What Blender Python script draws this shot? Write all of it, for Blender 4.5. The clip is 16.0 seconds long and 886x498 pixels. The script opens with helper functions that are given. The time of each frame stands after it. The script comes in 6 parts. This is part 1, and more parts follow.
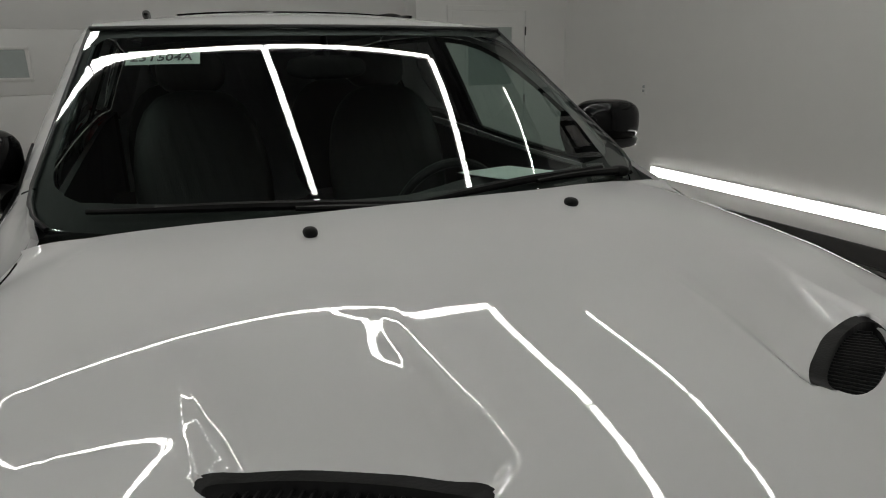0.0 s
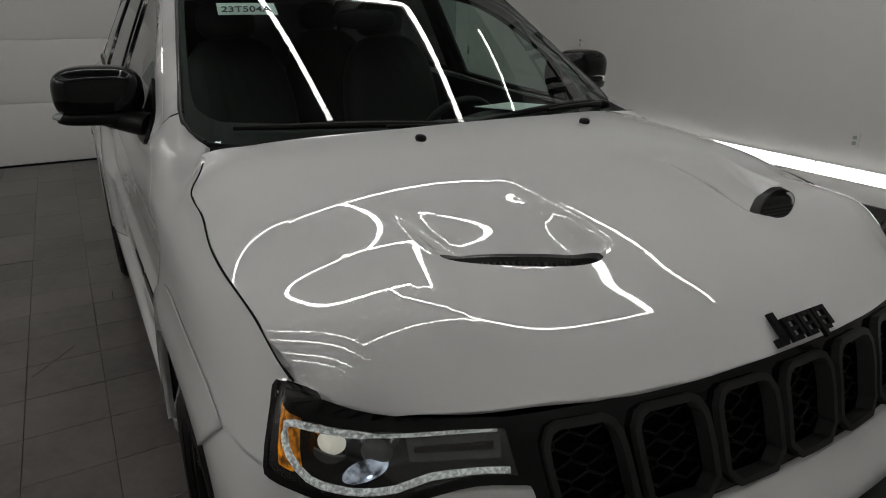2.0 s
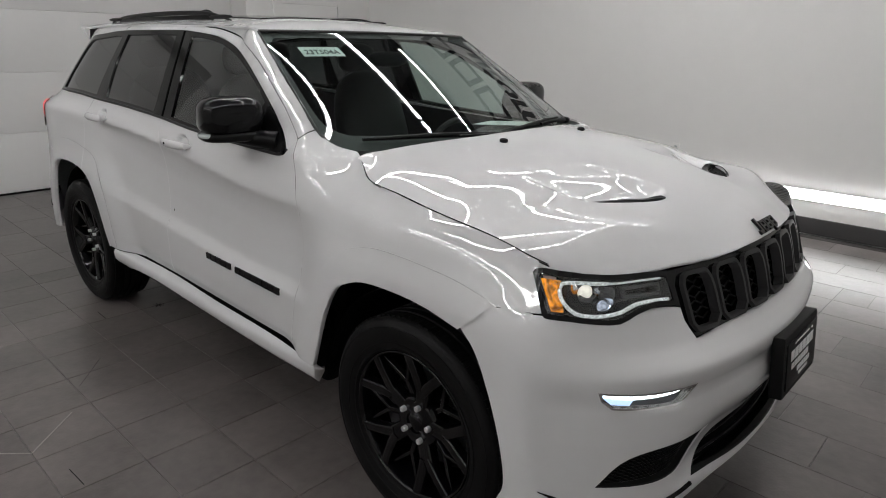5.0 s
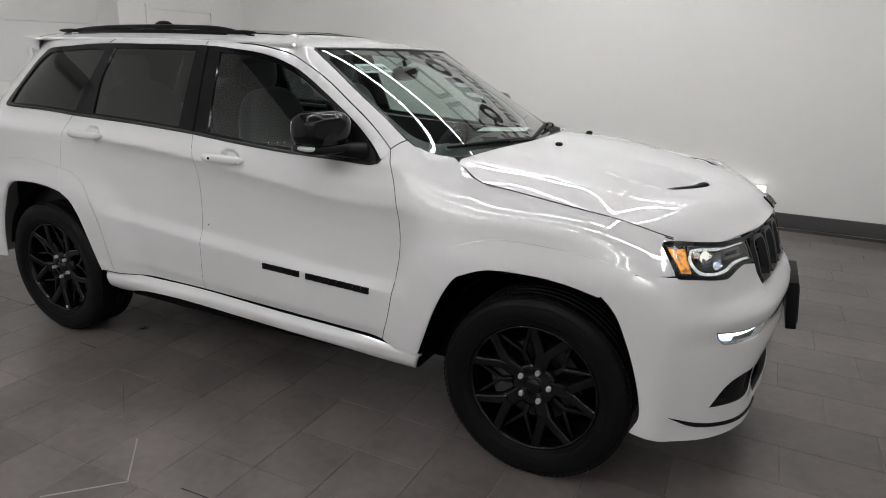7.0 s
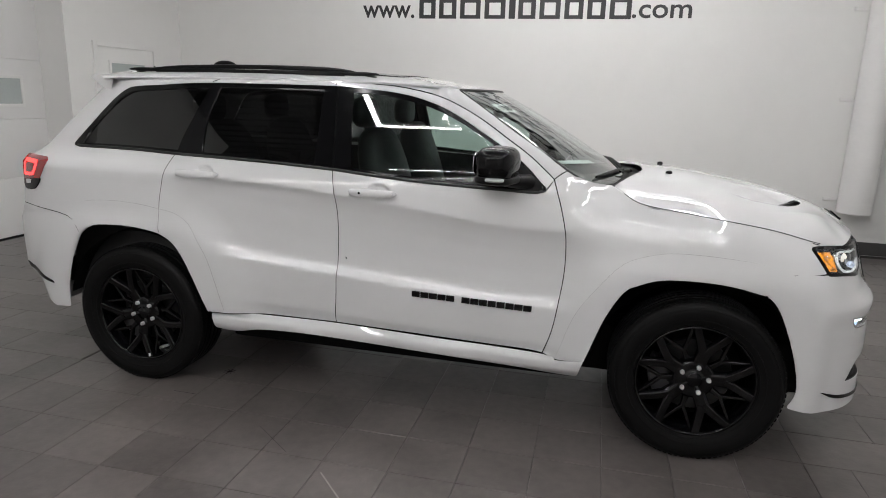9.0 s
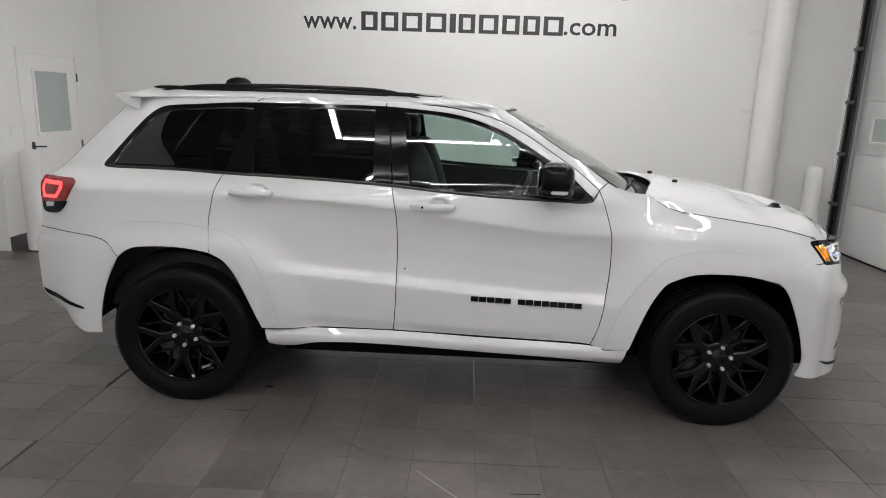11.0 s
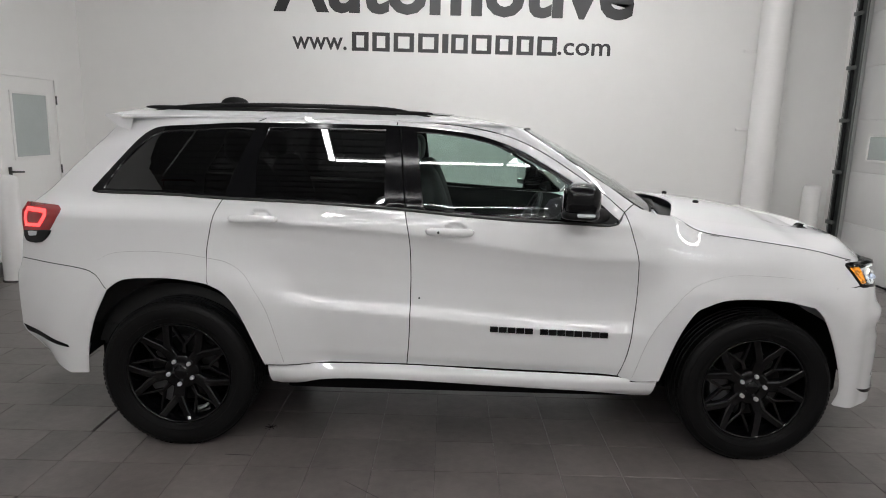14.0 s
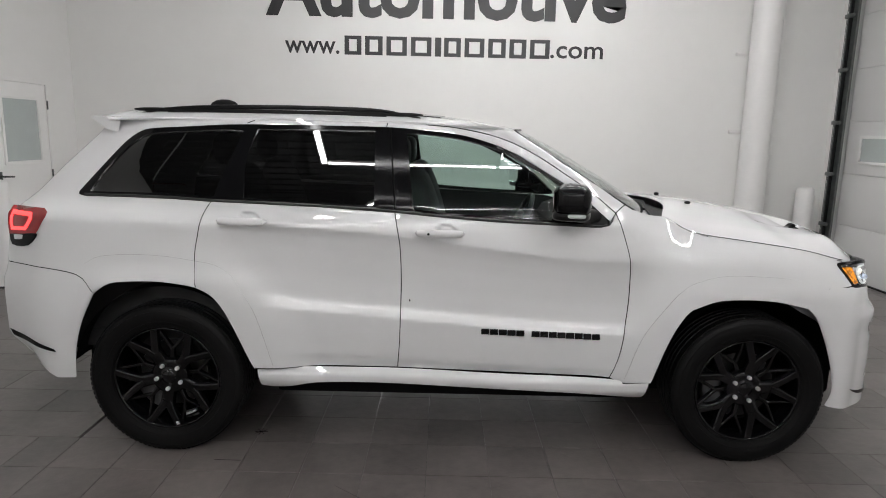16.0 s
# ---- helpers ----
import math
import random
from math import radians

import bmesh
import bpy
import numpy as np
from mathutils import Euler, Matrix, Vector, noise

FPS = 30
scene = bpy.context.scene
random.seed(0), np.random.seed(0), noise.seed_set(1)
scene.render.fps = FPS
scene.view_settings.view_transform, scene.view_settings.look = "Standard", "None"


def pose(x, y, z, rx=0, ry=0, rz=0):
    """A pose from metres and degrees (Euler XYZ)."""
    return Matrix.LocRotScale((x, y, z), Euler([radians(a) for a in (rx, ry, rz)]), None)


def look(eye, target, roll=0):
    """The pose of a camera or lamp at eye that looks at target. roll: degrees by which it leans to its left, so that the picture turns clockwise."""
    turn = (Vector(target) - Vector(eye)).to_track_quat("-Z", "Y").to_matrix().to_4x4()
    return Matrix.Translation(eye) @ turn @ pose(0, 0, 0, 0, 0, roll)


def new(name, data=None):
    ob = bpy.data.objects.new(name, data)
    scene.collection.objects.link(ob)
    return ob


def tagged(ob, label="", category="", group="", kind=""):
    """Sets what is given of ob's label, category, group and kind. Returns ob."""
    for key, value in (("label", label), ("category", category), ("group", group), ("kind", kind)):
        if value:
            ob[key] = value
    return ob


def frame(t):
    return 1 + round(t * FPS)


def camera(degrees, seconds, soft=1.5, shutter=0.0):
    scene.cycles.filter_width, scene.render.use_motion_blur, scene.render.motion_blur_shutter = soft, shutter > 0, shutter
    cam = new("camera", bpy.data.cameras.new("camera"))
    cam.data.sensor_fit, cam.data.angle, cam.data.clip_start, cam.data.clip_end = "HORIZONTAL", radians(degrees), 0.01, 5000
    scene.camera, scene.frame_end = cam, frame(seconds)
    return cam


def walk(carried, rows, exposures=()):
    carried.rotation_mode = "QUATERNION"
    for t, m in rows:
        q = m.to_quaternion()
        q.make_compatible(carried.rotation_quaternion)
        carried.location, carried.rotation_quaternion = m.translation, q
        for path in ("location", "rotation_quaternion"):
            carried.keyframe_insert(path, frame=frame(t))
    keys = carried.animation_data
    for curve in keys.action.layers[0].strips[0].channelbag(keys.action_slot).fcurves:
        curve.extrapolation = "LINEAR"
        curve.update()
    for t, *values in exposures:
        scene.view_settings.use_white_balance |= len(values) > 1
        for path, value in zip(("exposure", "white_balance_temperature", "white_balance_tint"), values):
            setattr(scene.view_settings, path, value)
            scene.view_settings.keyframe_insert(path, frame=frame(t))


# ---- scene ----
from mathutils.geometry import delaunay_2d_cdt

cam = camera(69.5, 16.0, soft=1.0)
PATH = [
    (0, (2.405, -0.483, 1.557), (0.642, 0.265, 0.98), -0.8),
    (0.5, (2.436, -0.511, 1.588), (0.712, 0.237, 0.904), -0.1),
    (1, (2.518, -0.616, 1.566), (0.814, 0.16, 0.865), 0.1),
    (1.5, (2.598, -0.831, 1.544), (0.93, 0.026, 0.849), -0.0),
    (2, (2.738, -1.036, 1.575), (1.121, -0.095, 0.866), 0.4),
    (2.5, (2.89, -1.214, 1.583), (1.301, -0.226, 0.876), 0.4),
    (3, (3.04, -1.397, 1.627), (1.49, -0.355, 0.911), 0.4),
    (5.5, (2.689, -2.435, 1.605), (1.462, -0.97, 1.014), 1.1),
    (6, (2.563, -2.671, 1.62), (1.411, -1.146, 1.032), 1.1),
    (6.5, (2.373, -2.844, 1.63), (1.36, -1.224, 1.038), 1.2),
    (7, (2.118, -3.083, 1.64), (1.279, -1.365, 1.054), 1.5),
    (7.5, (1.85, -3.368, 1.66), (1.094, -1.593, 1.132), 1.6),
    (8, (1.539, -3.516, 1.61), (0.889, -1.684, 1.139), 1.8),
    (8.5, (1.234, -3.65, 1.601), (0.683, -1.784, 1.139), 1.8),
    (11, (0.066, -4.164, 1.667), (-0.001, -2.214, 1.226), 1.9),
    (11.5, (-0.03, -4.104, 1.659), (-0.063, -2.152, 1.224), 1.8),
    (12, (-0.088, -3.968, 1.638), (-0.086, -2.015, 1.208), 1.7),
    (12.5, (-0.094, -3.93, 1.645), (-0.067, -1.976, 1.219), 1.6),
    (13, (-0.102, -3.966, 1.663), (-0.062, -2.01, 1.247), 1.7),
    (13.5, (-0.112, -3.956, 1.657), (-0.083, -1.993, 1.273), 1.6),
    (14, (-0.122, -3.954, 1.644), (-0.13, -1.989, 1.271), 1.5),
    (14.5, (-0.103, -3.947, 1.645), (-0.119, -1.982, 1.277), 1.4),
    (15, (-0.099, -3.944, 1.641), (-0.108, -1.977, 1.277), 1.4),
    (15.5, (-0.098, -3.938, 1.635), (-0.101, -1.971, 1.274), 1.4),
    (16, (-0.094, -3.935, 1.626), (-0.09, -1.967, 1.268), 1.3),
]
walk(cam, [(t, look(eye, target, roll)) for t, eye, target, roll in PATH],
     exposures=[(0.0, -0.80, 6680, 4), (1.0, -1.05, 6640, 5), (1.5, -1.02, 6640, 5), (2.0, -0.90, 6620, 6), (2.5, -0.26, 6560, 7), (3.0, -0.18, 6530, 8), (5.5, 0.17, 6430, 9), (7.0, 0.40, 6430, 9), (8.5, 0.42, 6430, 9), (11.0, 0.52, 6430, 9), (16.0, 0.52, 6430, 9)])

# ---- world and light ----
world = bpy.data.worlds.new("dim_surround")
scene.world = world
world.use_nodes = True
world.node_tree.nodes["Background"].inputs["Color"].default_value = (0.9, 0.95, 1.0, 1)
world.node_tree.nodes["Background"].inputs["Strength"].default_value = 0.02
TUBE_GLOW, STRIP_GLOW = 34.0, 14.0


# ---- materials ----
def material(name, colour, rough=0.5, metal=0.0, coat=0.0, vary=0.0, scale=6.0, bump=0.0, bump_scale=80.0, emit=None, glow=0.0, per_piece=0.0, island=False, coat_rough=0.03, spec=0.5, wear=0.0, placed=False):
    """A node material: base colour with broad and fine variation, grain, and a fine relief."""
    m = bpy.data.materials.new(name)
    m.use_nodes = True
    nt = m.node_tree
    b = nt.nodes["Principled BSDF"]
    b.inputs["Base Color"].default_value = (*colour, 1)
    b.inputs["Roughness"].default_value = rough
    b.inputs["Metallic"].default_value = metal
    b.inputs["Coat Weight"].default_value = coat
    b.inputs["Coat Roughness"].default_value = coat_rough
    b.inputs["Specular IOR Level"].default_value = spec
    if emit:
        b.inputs["Emission Color"].default_value = (*emit, 1)
        b.inputs["Emission Strength"].default_value = glow
    tc = nt.nodes.new("ShaderNodeNewGeometry" if placed else "ShaderNodeTexCoord")
    where = tc.outputs["Position" if placed else "Object"]
    if vary or per_piece:
        n1, n2 = nt.nodes.new("ShaderNodeTexNoise"), nt.nodes.new("ShaderNodeTexNoise")
        n1.inputs["Scale"].default_value, n1.inputs["Detail"].default_value = scale, 4
        n2.inputs["Scale"].default_value, n2.inputs["Detail"].default_value = scale * 9, 5
        nt.links.new(where, n1.inputs["Vector"])
        nt.links.new(where, n2.inputs["Vector"])
        add = nt.nodes.new("ShaderNodeMath")
        add.operation = "MULTIPLY_ADD"
        nt.links.new(n2.outputs["Fac"], add.inputs[0])
        add.inputs[1].default_value = 0.5
        nt.links.new(n1.outputs["Fac"], add.inputs[2])
        last = add.outputs[0]
        if per_piece:
            info = nt.nodes.new("ShaderNodeNewGeometry" if island else "ShaderNodeObjectInfo")
            mix = nt.nodes.new("ShaderNodeMath")
            mix.operation = "MULTIPLY_ADD"
            nt.links.new(info.outputs["Random Per Island" if island else "Random"], mix.inputs[0])
            mix.inputs[1].default_value = per_piece
            nt.links.new(last, mix.inputs[2])
            last = mix.outputs[0]
        ramp = nt.nodes.new("ShaderNodeMapRange")
        ramp.inputs["From Min"].default_value, ramp.inputs["From Max"].default_value = 0.35, 1.15 + per_piece
        ramp.inputs["To Min"].default_value, ramp.inputs["To Max"].default_value = 1 - vary, 1 + vary
        nt.links.new(last, ramp.inputs["Value"])
        mul = nt.nodes.new("ShaderNodeVectorMath")
        mul.operation = "SCALE"
        mul.inputs[0].default_value = colour
        nt.links.new(ramp.outputs["Result"], mul.inputs["Scale"])
        nt.links.new(mul.outputs["Vector"], b.inputs["Base Color"])
        if wear:
            r2 = nt.nodes.new("ShaderNodeMapRange")
            r2.inputs["To Min"].default_value, r2.inputs["To Max"].default_value = rough - wear, rough + wear
            nt.links.new(n1.outputs["Fac"], r2.inputs["Value"])
            nt.links.new(r2.outputs["Result"], b.inputs["Roughness"])
    if bump:
        n3, bp = nt.nodes.new("ShaderNodeTexNoise"), nt.nodes.new("ShaderNodeBump")
        n3.inputs["Scale"].default_value, n3.inputs["Detail"].default_value = bump_scale, 3
        nt.links.new(where, n3.inputs["Vector"])
        bp.inputs["Strength"].default_value, bp.inputs["Distance"].default_value = bump, 0.01
        nt.links.new(n3.outputs["Fac"], bp.inputs["Height"])
        nt.links.new(bp.outputs["Normal"], b.inputs["Normal"])
        if coat:
            nt.links.new(bp.outputs["Normal"], b.inputs["Coat Normal"])
    return m


def glass(name, tint, gloss=1.0, rough=0.0):
    """A tinted pane: clear, with a mirror share that grows towards grazing angles."""
    m = bpy.data.materials.new(name)
    m.use_nodes = True
    nt = m.node_tree
    nt.nodes.clear()
    out, mix = nt.nodes.new("ShaderNodeOutputMaterial"), nt.nodes.new("ShaderNodeMixShader")
    clear, shine, edge = nt.nodes.new("ShaderNodeBsdfTransparent"), nt.nodes.new("ShaderNodeBsdfGlossy"), nt.nodes.new("ShaderNodeLayerWeight")
    power, share = nt.nodes.new("ShaderNodeMath"), nt.nodes.new("ShaderNodeMath")
    clear.inputs["Color"].default_value = (*tint, 1)
    shine.inputs["Roughness"].default_value = rough
    shine.inputs["Color"].default_value = (gloss, gloss, gloss, 1)
    edge.inputs["Blend"].default_value = 0.5
    power.operation, share.operation = "POWER", "MULTIPLY_ADD"
    nt.links.new(edge.outputs["Facing"], power.inputs[0])
    power.inputs[1].default_value = 4.6
    nt.links.new(power.outputs[0], share.inputs[0])
    share.inputs[1].default_value, share.inputs[2].default_value = 0.93, 0.065
    nt.links.new(share.outputs[0], mix.inputs[0])
    nt.links.new(clear.outputs[0], mix.inputs[1])
    nt.links.new(shine.outputs[0], mix.inputs[2])
    nt.links.new(mix.outputs[0], out.inputs["Surface"])
    return m


def lamp_material(name, colour, glow):
    m = bpy.data.materials.new(name)
    m.use_nodes = True
    b = m.node_tree.nodes["Principled BSDF"]
    b.inputs["Base Color"].default_value = (*colour, 1)
    b.inputs["Emission Color"].default_value = (*colour, 1)
    b.inputs["Emission Strength"].default_value = glow
    return m


PAINT = material("white_paint", (0.62, 0.62, 0.625), 0.5, coat=1.0, coat_rough=0.015, spec=0.0, vary=0.012, scale=1.5, bump=0.003, bump_scale=45.0)
PAINT.node_tree.nodes["Principled BSDF"].inputs["Coat IOR"].default_value = 1.78
GLOSS_BLACK = material("gloss_black", (0.004, 0.004, 0.0045), 0.08, coat=0.0, spec=0.2, vary=0.2, scale=8, bump=0.008, bump_scale=60)
SATIN_BLACK = material("satin_black", (0.004, 0.004, 0.0042), 0.36, spec=0.14, vary=0.2, scale=12, bump=0.05, bump_scale=200)
GRILLE_BLACK = material("grille_black", (0.010, 0.010, 0.0105), 0.30, spec=0.35, vary=0.2, scale=14, bump=0.03, bump_scale=180)
PLASTIC = material("black_plastic", (0.006, 0.006, 0.0062), 0.5, spec=0.14, vary=0.2, scale=20, bump=0.12, bump_scale=400)
# for dark parts, and for sheets and bars coloured as shade
DARK = material("dark_parts_and_shade", (0.003, 0.003, 0.003), 0.85, spec=0.1, vary=0.3, scale=9, bump=0.1)
RUBBER = material("tyre_rubber", (0.0042, 0.0041, 0.0042), 0.50, spec=0.13, vary=0.25, scale=14, bump=0.15, bump_scale=260, wear=0.08)
WHEEL_BLACK = material("wheel_black", (0.0018, 0.0018, 0.0022), 0.09, spec=0.32, vary=0.2, scale=20, bump=0.01, bump_scale=90)
CHROME = material("chrome", (0.80, 0.80, 0.80), 0.14, metal=1.0, vary=0.05, scale=40)
NUT = material("lug_nut_steel", (0.80, 0.80, 0.80), 0.42, metal=0.7, vary=0.05, scale=40)
DISC = material("brake_steel", (0.07, 0.07, 0.07), 0.32, metal=1.0, vary=0.15, scale=30, bump=0.1, bump_scale=300)
GREY_SEAL = material("grey_seal", (0.28, 0.28, 0.28), 0.6, vary=0.1, scale=20)
TRIM = material("rubber_trim", (0.010, 0.010, 0.010), 0.45, vary=0.2, scale=25, bump=0.05)
LEATHER = material("black_leather", (0.0045, 0.0045, 0.0048), 0.5, vary=0.2, scale=10, bump=0.25, bump_scale=320)
DASH = material("soft_dash", (0.011, 0.011, 0.0115), 0.65, vary=0.15, scale=12, bump=0.25, bump_scale=420)
LINER = material("headliner", (0.11, 0.11, 0.11), 0.9, vary=0.1, scale=12, bump=0.2, bump_scale=500)
CARPET = material("carpet", (0.012, 0.012, 0.012), 0.95, vary=0.3, scale=30, bump=0.4, bump_scale=600)
SCREEN_GLASS = glass("windshield_glass", (0.76, 0.84, 0.81))
FRONT_GLASS = glass("door_glass", (0.62, 0.73, 0.69))
TINT_GLASS = glass("privacy_glass", (0.090, 0.094, 0.094))
LENS = glass("lamp_lens", (0.92, 0.94, 0.95))
RED_LENS = material("red_lens", (0.22, 0.006, 0.008), 0.12, coat=0.6, vary=0.15, scale=30)
RED_GLOW = lamp_material("red_glow", (1.0, 0.05, 0.05), 1.6)
AMBER = material("amber_reflector", (0.80, 0.26, 0.005), 0.3, coat=0.3, vary=0.5, scale=60, bump=0.6, bump_scale=170, emit=(1.0, 0.36, 0.004), glow=0.45)


def sparkle(name, colour, low, high, scale, base=0.5):
    """A prism surface whose glints are painted in as uneven glow."""
    m = lamp_material(name, colour, low)
    nt = m.node_tree
    b = nt.nodes["Principled BSDF"]
    b.inputs["Base Color"].default_value = (*[c * base for c in colour], 1)
    b.inputs["Roughness"].default_value = 0.15
    tc, n1, r = nt.nodes.new("ShaderNodeTexCoord"), nt.nodes.new("ShaderNodeTexNoise"), nt.nodes.new("ShaderNodeMapRange")
    n1.inputs["Scale"].default_value, n1.inputs["Detail"].default_value = scale, 4
    r.inputs["From Min"].default_value, r.inputs["From Max"].default_value = 0.38, 0.66
    r.inputs["To Min"].default_value, r.inputs["To Max"].default_value = low, high
    nt.links.new(tc.outputs["Object"], n1.inputs["Vector"])
    nt.links.new(n1.outputs["Fac"], r.inputs["Value"])
    nt.links.new(r.outputs["Result"], b.inputs["Emission Strength"])
    return m


DRL_GLOW = lamp_material("daylight_lamp", (0.90, 0.96, 1.0), 4.0)
XENON = lamp_material("low_beam", (0.70, 0.82, 1.0), 2.5)
# glow painted for the projector's reflection, the pipe's glints and the low beam flare
BOWL_GLOW = lamp_material("projector_glow", (1.0, 0.95, 0.82), 0.5)
PIPE_GLINTS = sparkle("light_pipe", (0.93, 0.96, 0.95), 0.02, 0.75, 190)
HAZE_GLOW = sparkle("low_beam_flare", (0.74, 0.83, 1.0), 0.0, 1.0, 40, 0.06)
AMBER_GLOW = sparkle("amber_prism", (1.0, 0.34, 0.01), 0.02, 1.0, 90, 0.22)
BLUE_GLOW = lamp_material("blue_reflector_shine", (0.55, 0.72, 1.0), 0.8)
REFLECTOR = material("lamp_chrome", (0.72, 0.73, 0.75), 0.12, metal=1.0, vary=0.08, scale=50, bump=0.05, bump_scale=60)
LAMP_GREY = material("lamp_bezel", (0.05, 0.05, 0.052), 0.3, coat=0.3, vary=0.2, scale=30)
WALL = material("wall_paint", (0.76, 0.755, 0.74), 0.55, vary=0.03, scale=0.8, bump=0.05, bump_scale=180, wear=0.05)
CEILING = material("ceiling_paint", (0.07, 0.07, 0.072), 0.65, vary=0.06, scale=1.2, bump=0.06, bump_scale=120)
DOOR_WHITE = material("overhead_door_steel", (0.74, 0.735, 0.725), 0.42, vary=0.03, scale=1.4, bump=0.06, bump_scale=260)
DOOR_PAINT = material("door_paint", (0.76, 0.755, 0.74), 0.40, vary=0.03, scale=2.0, bump=0.04, bump_scale=140)
BASEBOARD = material("vinyl_baseboard", (0.055, 0.053, 0.053), 0.45, vary=0.12, scale=3, bump=0.04)
PVC = material("white_pipe", (0.74, 0.73, 0.72), 0.38, vary=0.04, scale=3.0, bump=0.05, bump_scale=30)
GALV = material("galvanised_track", (0.16, 0.17, 0.165), 0.42, metal=0.85, vary=0.25, scale=18, bump=0.08, bump_scale=90)
SIGN = material("sign_vinyl", (0.016, 0.016, 0.017), 0.42, vary=0.12, scale=6)
FROST = material("frosted_pane", (0.42, 0.46, 0.45), 0.25, coat=0.4, vary=0.06, scale=5, bump=0.06, bump_scale=300)
LABEL_WHITE = material("paper_label", (0.62, 0.70, 0.66), 0.6, vary=0.04, scale=30)
WHITE_PRINT = material("white_print", (0.75, 0.75, 0.75), 0.5, vary=0.04, scale=60)
PLATE_EDGE = material("plate_edge", (0.30, 0.28, 0.26), 0.5, vary=0.2, scale=30)
GROUT = material("grout", (0.045, 0.041, 0.040), 0.85, vary=0.2, scale=9, bump=0.2, bump_scale=150)
TILE = material("porcelain_tile", (0.116, 0.102, 0.097), 0.30, vary=0.66, scale=2.2, bump=0.09, bump_scale=70, per_piece=0.24, wear=0.05, placed=True)
TILE_FIELD = material("porcelain_tile_field", (0.116, 0.102, 0.097), 0.30, vary=0.66, scale=2.2, bump=0.09, bump_scale=70, per_piece=0.24, wear=0.05, placed=True, island=True)
TUBE = lamp_material("led_tube", (1.0, 0.98, 0.975), TUBE_GLOW)
STRIP = lamp_material("led_strip", (1.0, 0.98, 0.98), STRIP_GLOW)
# ---- shape functions of the car: x ahead, y to its left, z up, half widths positive ----
def curve(*pts):
    """A smooth monotone interpolation through (a, b) pairs."""
    xs = np.array([p[0] for p in pts], float)
    ys = np.array([p[1] for p in pts], float)
    h = np.diff(xs)
    d = np.diff(ys) / h
    m = np.zeros_like(xs)
    m[0], m[-1] = d[0], d[-1]
    for i in range(1, len(xs) - 1):
        if d[i - 1] * d[i] > 0:
            w1, w2 = 2 * h[i] + h[i - 1], h[i] + 2 * h[i - 1]
            m[i] = (w1 + w2) / (w1 / d[i - 1] + w2 / d[i])

    def at(x):
        x = np.asarray(x, float)
        i = np.clip(np.searchsorted(xs, x) - 1, 0, len(h) - 1)
        t = (x - xs[i]) / h[i]
        low, high = x < xs[0], x > xs[-1]
        t2, t3 = t * t, t * t * t
        y = (2 * t3 - 3 * t2 + 1) * ys[i] + (t3 - 2 * t2 + t) * h[i] * m[i] + (3 * t2 - 2 * t3) * ys[i + 1] + (t3 - t2) * h[i] * m[i + 1]
        y = np.where(low, ys[0] + m[0] * (x - xs[0]), y)
        return np.where(high, ys[-1] + m[-1] * (x - xs[-1]), y)
    return at


def smooth(*pts):
    """A natural cubic spline through (a, b) pairs, straight beyond its ends."""
    xs = np.array([p[0] for p in pts], float)
    ys = np.array([p[1] for p in pts], float)
    n, h = len(xs), np.diff(xs)
    A, r = np.eye(n), np.zeros(n)
    for i in range(1, n - 1):
        A[i, i - 1:i + 2] = h[i - 1], 2 * (h[i - 1] + h[i]), h[i]
        r[i] = 6 * ((ys[i + 1] - ys[i]) / h[i] - (ys[i] - ys[i - 1]) / h[i - 1])
    M = np.linalg.solve(A, r)
    s0 = (ys[1] - ys[0]) / h[0] - h[0] * M[1] / 6
    s1 = (ys[-1] - ys[-2]) / h[-1] + h[-1] * M[-2] / 6

    def at(x):
        x = np.asarray(x, float)
        i = np.clip(np.searchsorted(xs, x) - 1, 0, n - 2)
        a, b = xs[i + 1] - x, x - xs[i]
        y = (M[i] * a ** 3 + M[i + 1] * b ** 3) / (6 * h[i]) + (ys[i] / h[i] - M[i] * h[i] / 6) * a + (ys[i + 1] / h[i] - M[i + 1] * h[i] / 6) * b
        y = np.where(x < xs[0], ys[0] + s0 * (x - xs[0]), y)
        return np.where(x > xs[-1], ys[-1] + s1 * (x - xs[-1]), y)
    return at


def ease(x, a, b):
    t = np.clip((np.asarray(x, float) - a) / (b - a), 0, 1)
    return t * t * t * (10 - 15 * t + 6 * t * t)


DOOR = curve((0.30, 0.838), (0.44, 0.868), (0.475, 0.881), (0.49, 0.8875), (0.50, 0.8905), (0.53, 0.8935), (0.60, 0.8965), (0.66, 0.8975), (0.69, 0.8977), (0.696, 0.8966), (0.704, 0.8932), (0.743, 0.8760), (0.750, 0.8734), (0.758, 0.8719), (0.785, 0.8690),
             (0.87, 0.8635), (0.95, 0.8628), (1.02, 0.8680), (1.06, 0.8755), (1.080, 0.8812), (1.088, 0.8836), (1.094, 0.8842), (1.106, 0.8830), (1.16, 0.8735), (1.20, 0.8620), (1.26, 0.840))
FENDER = smooth((0.30, 0.88), (0.55, 0.900), (0.80, 0.906), (0.95, 0.899), (1.06, 0.874), (1.15, 0.820), (1.22, 0.772), (1.28, 0.725))
QUARTER = smooth((0.30, 0.87), (0.50, 0.888), (0.75, 0.892), (0.95, 0.890), (1.08, 0.886), (1.17, 0.870), (1.26, 0.842))
BELT_W = curve((-2.4, 0.77), (-1.9, 0.818), (-1.5, 0.838), (-1.0, 0.848), (0.0, 0.85), (0.5, 0.843), (0.9, 0.80), (1.2, 0.77))
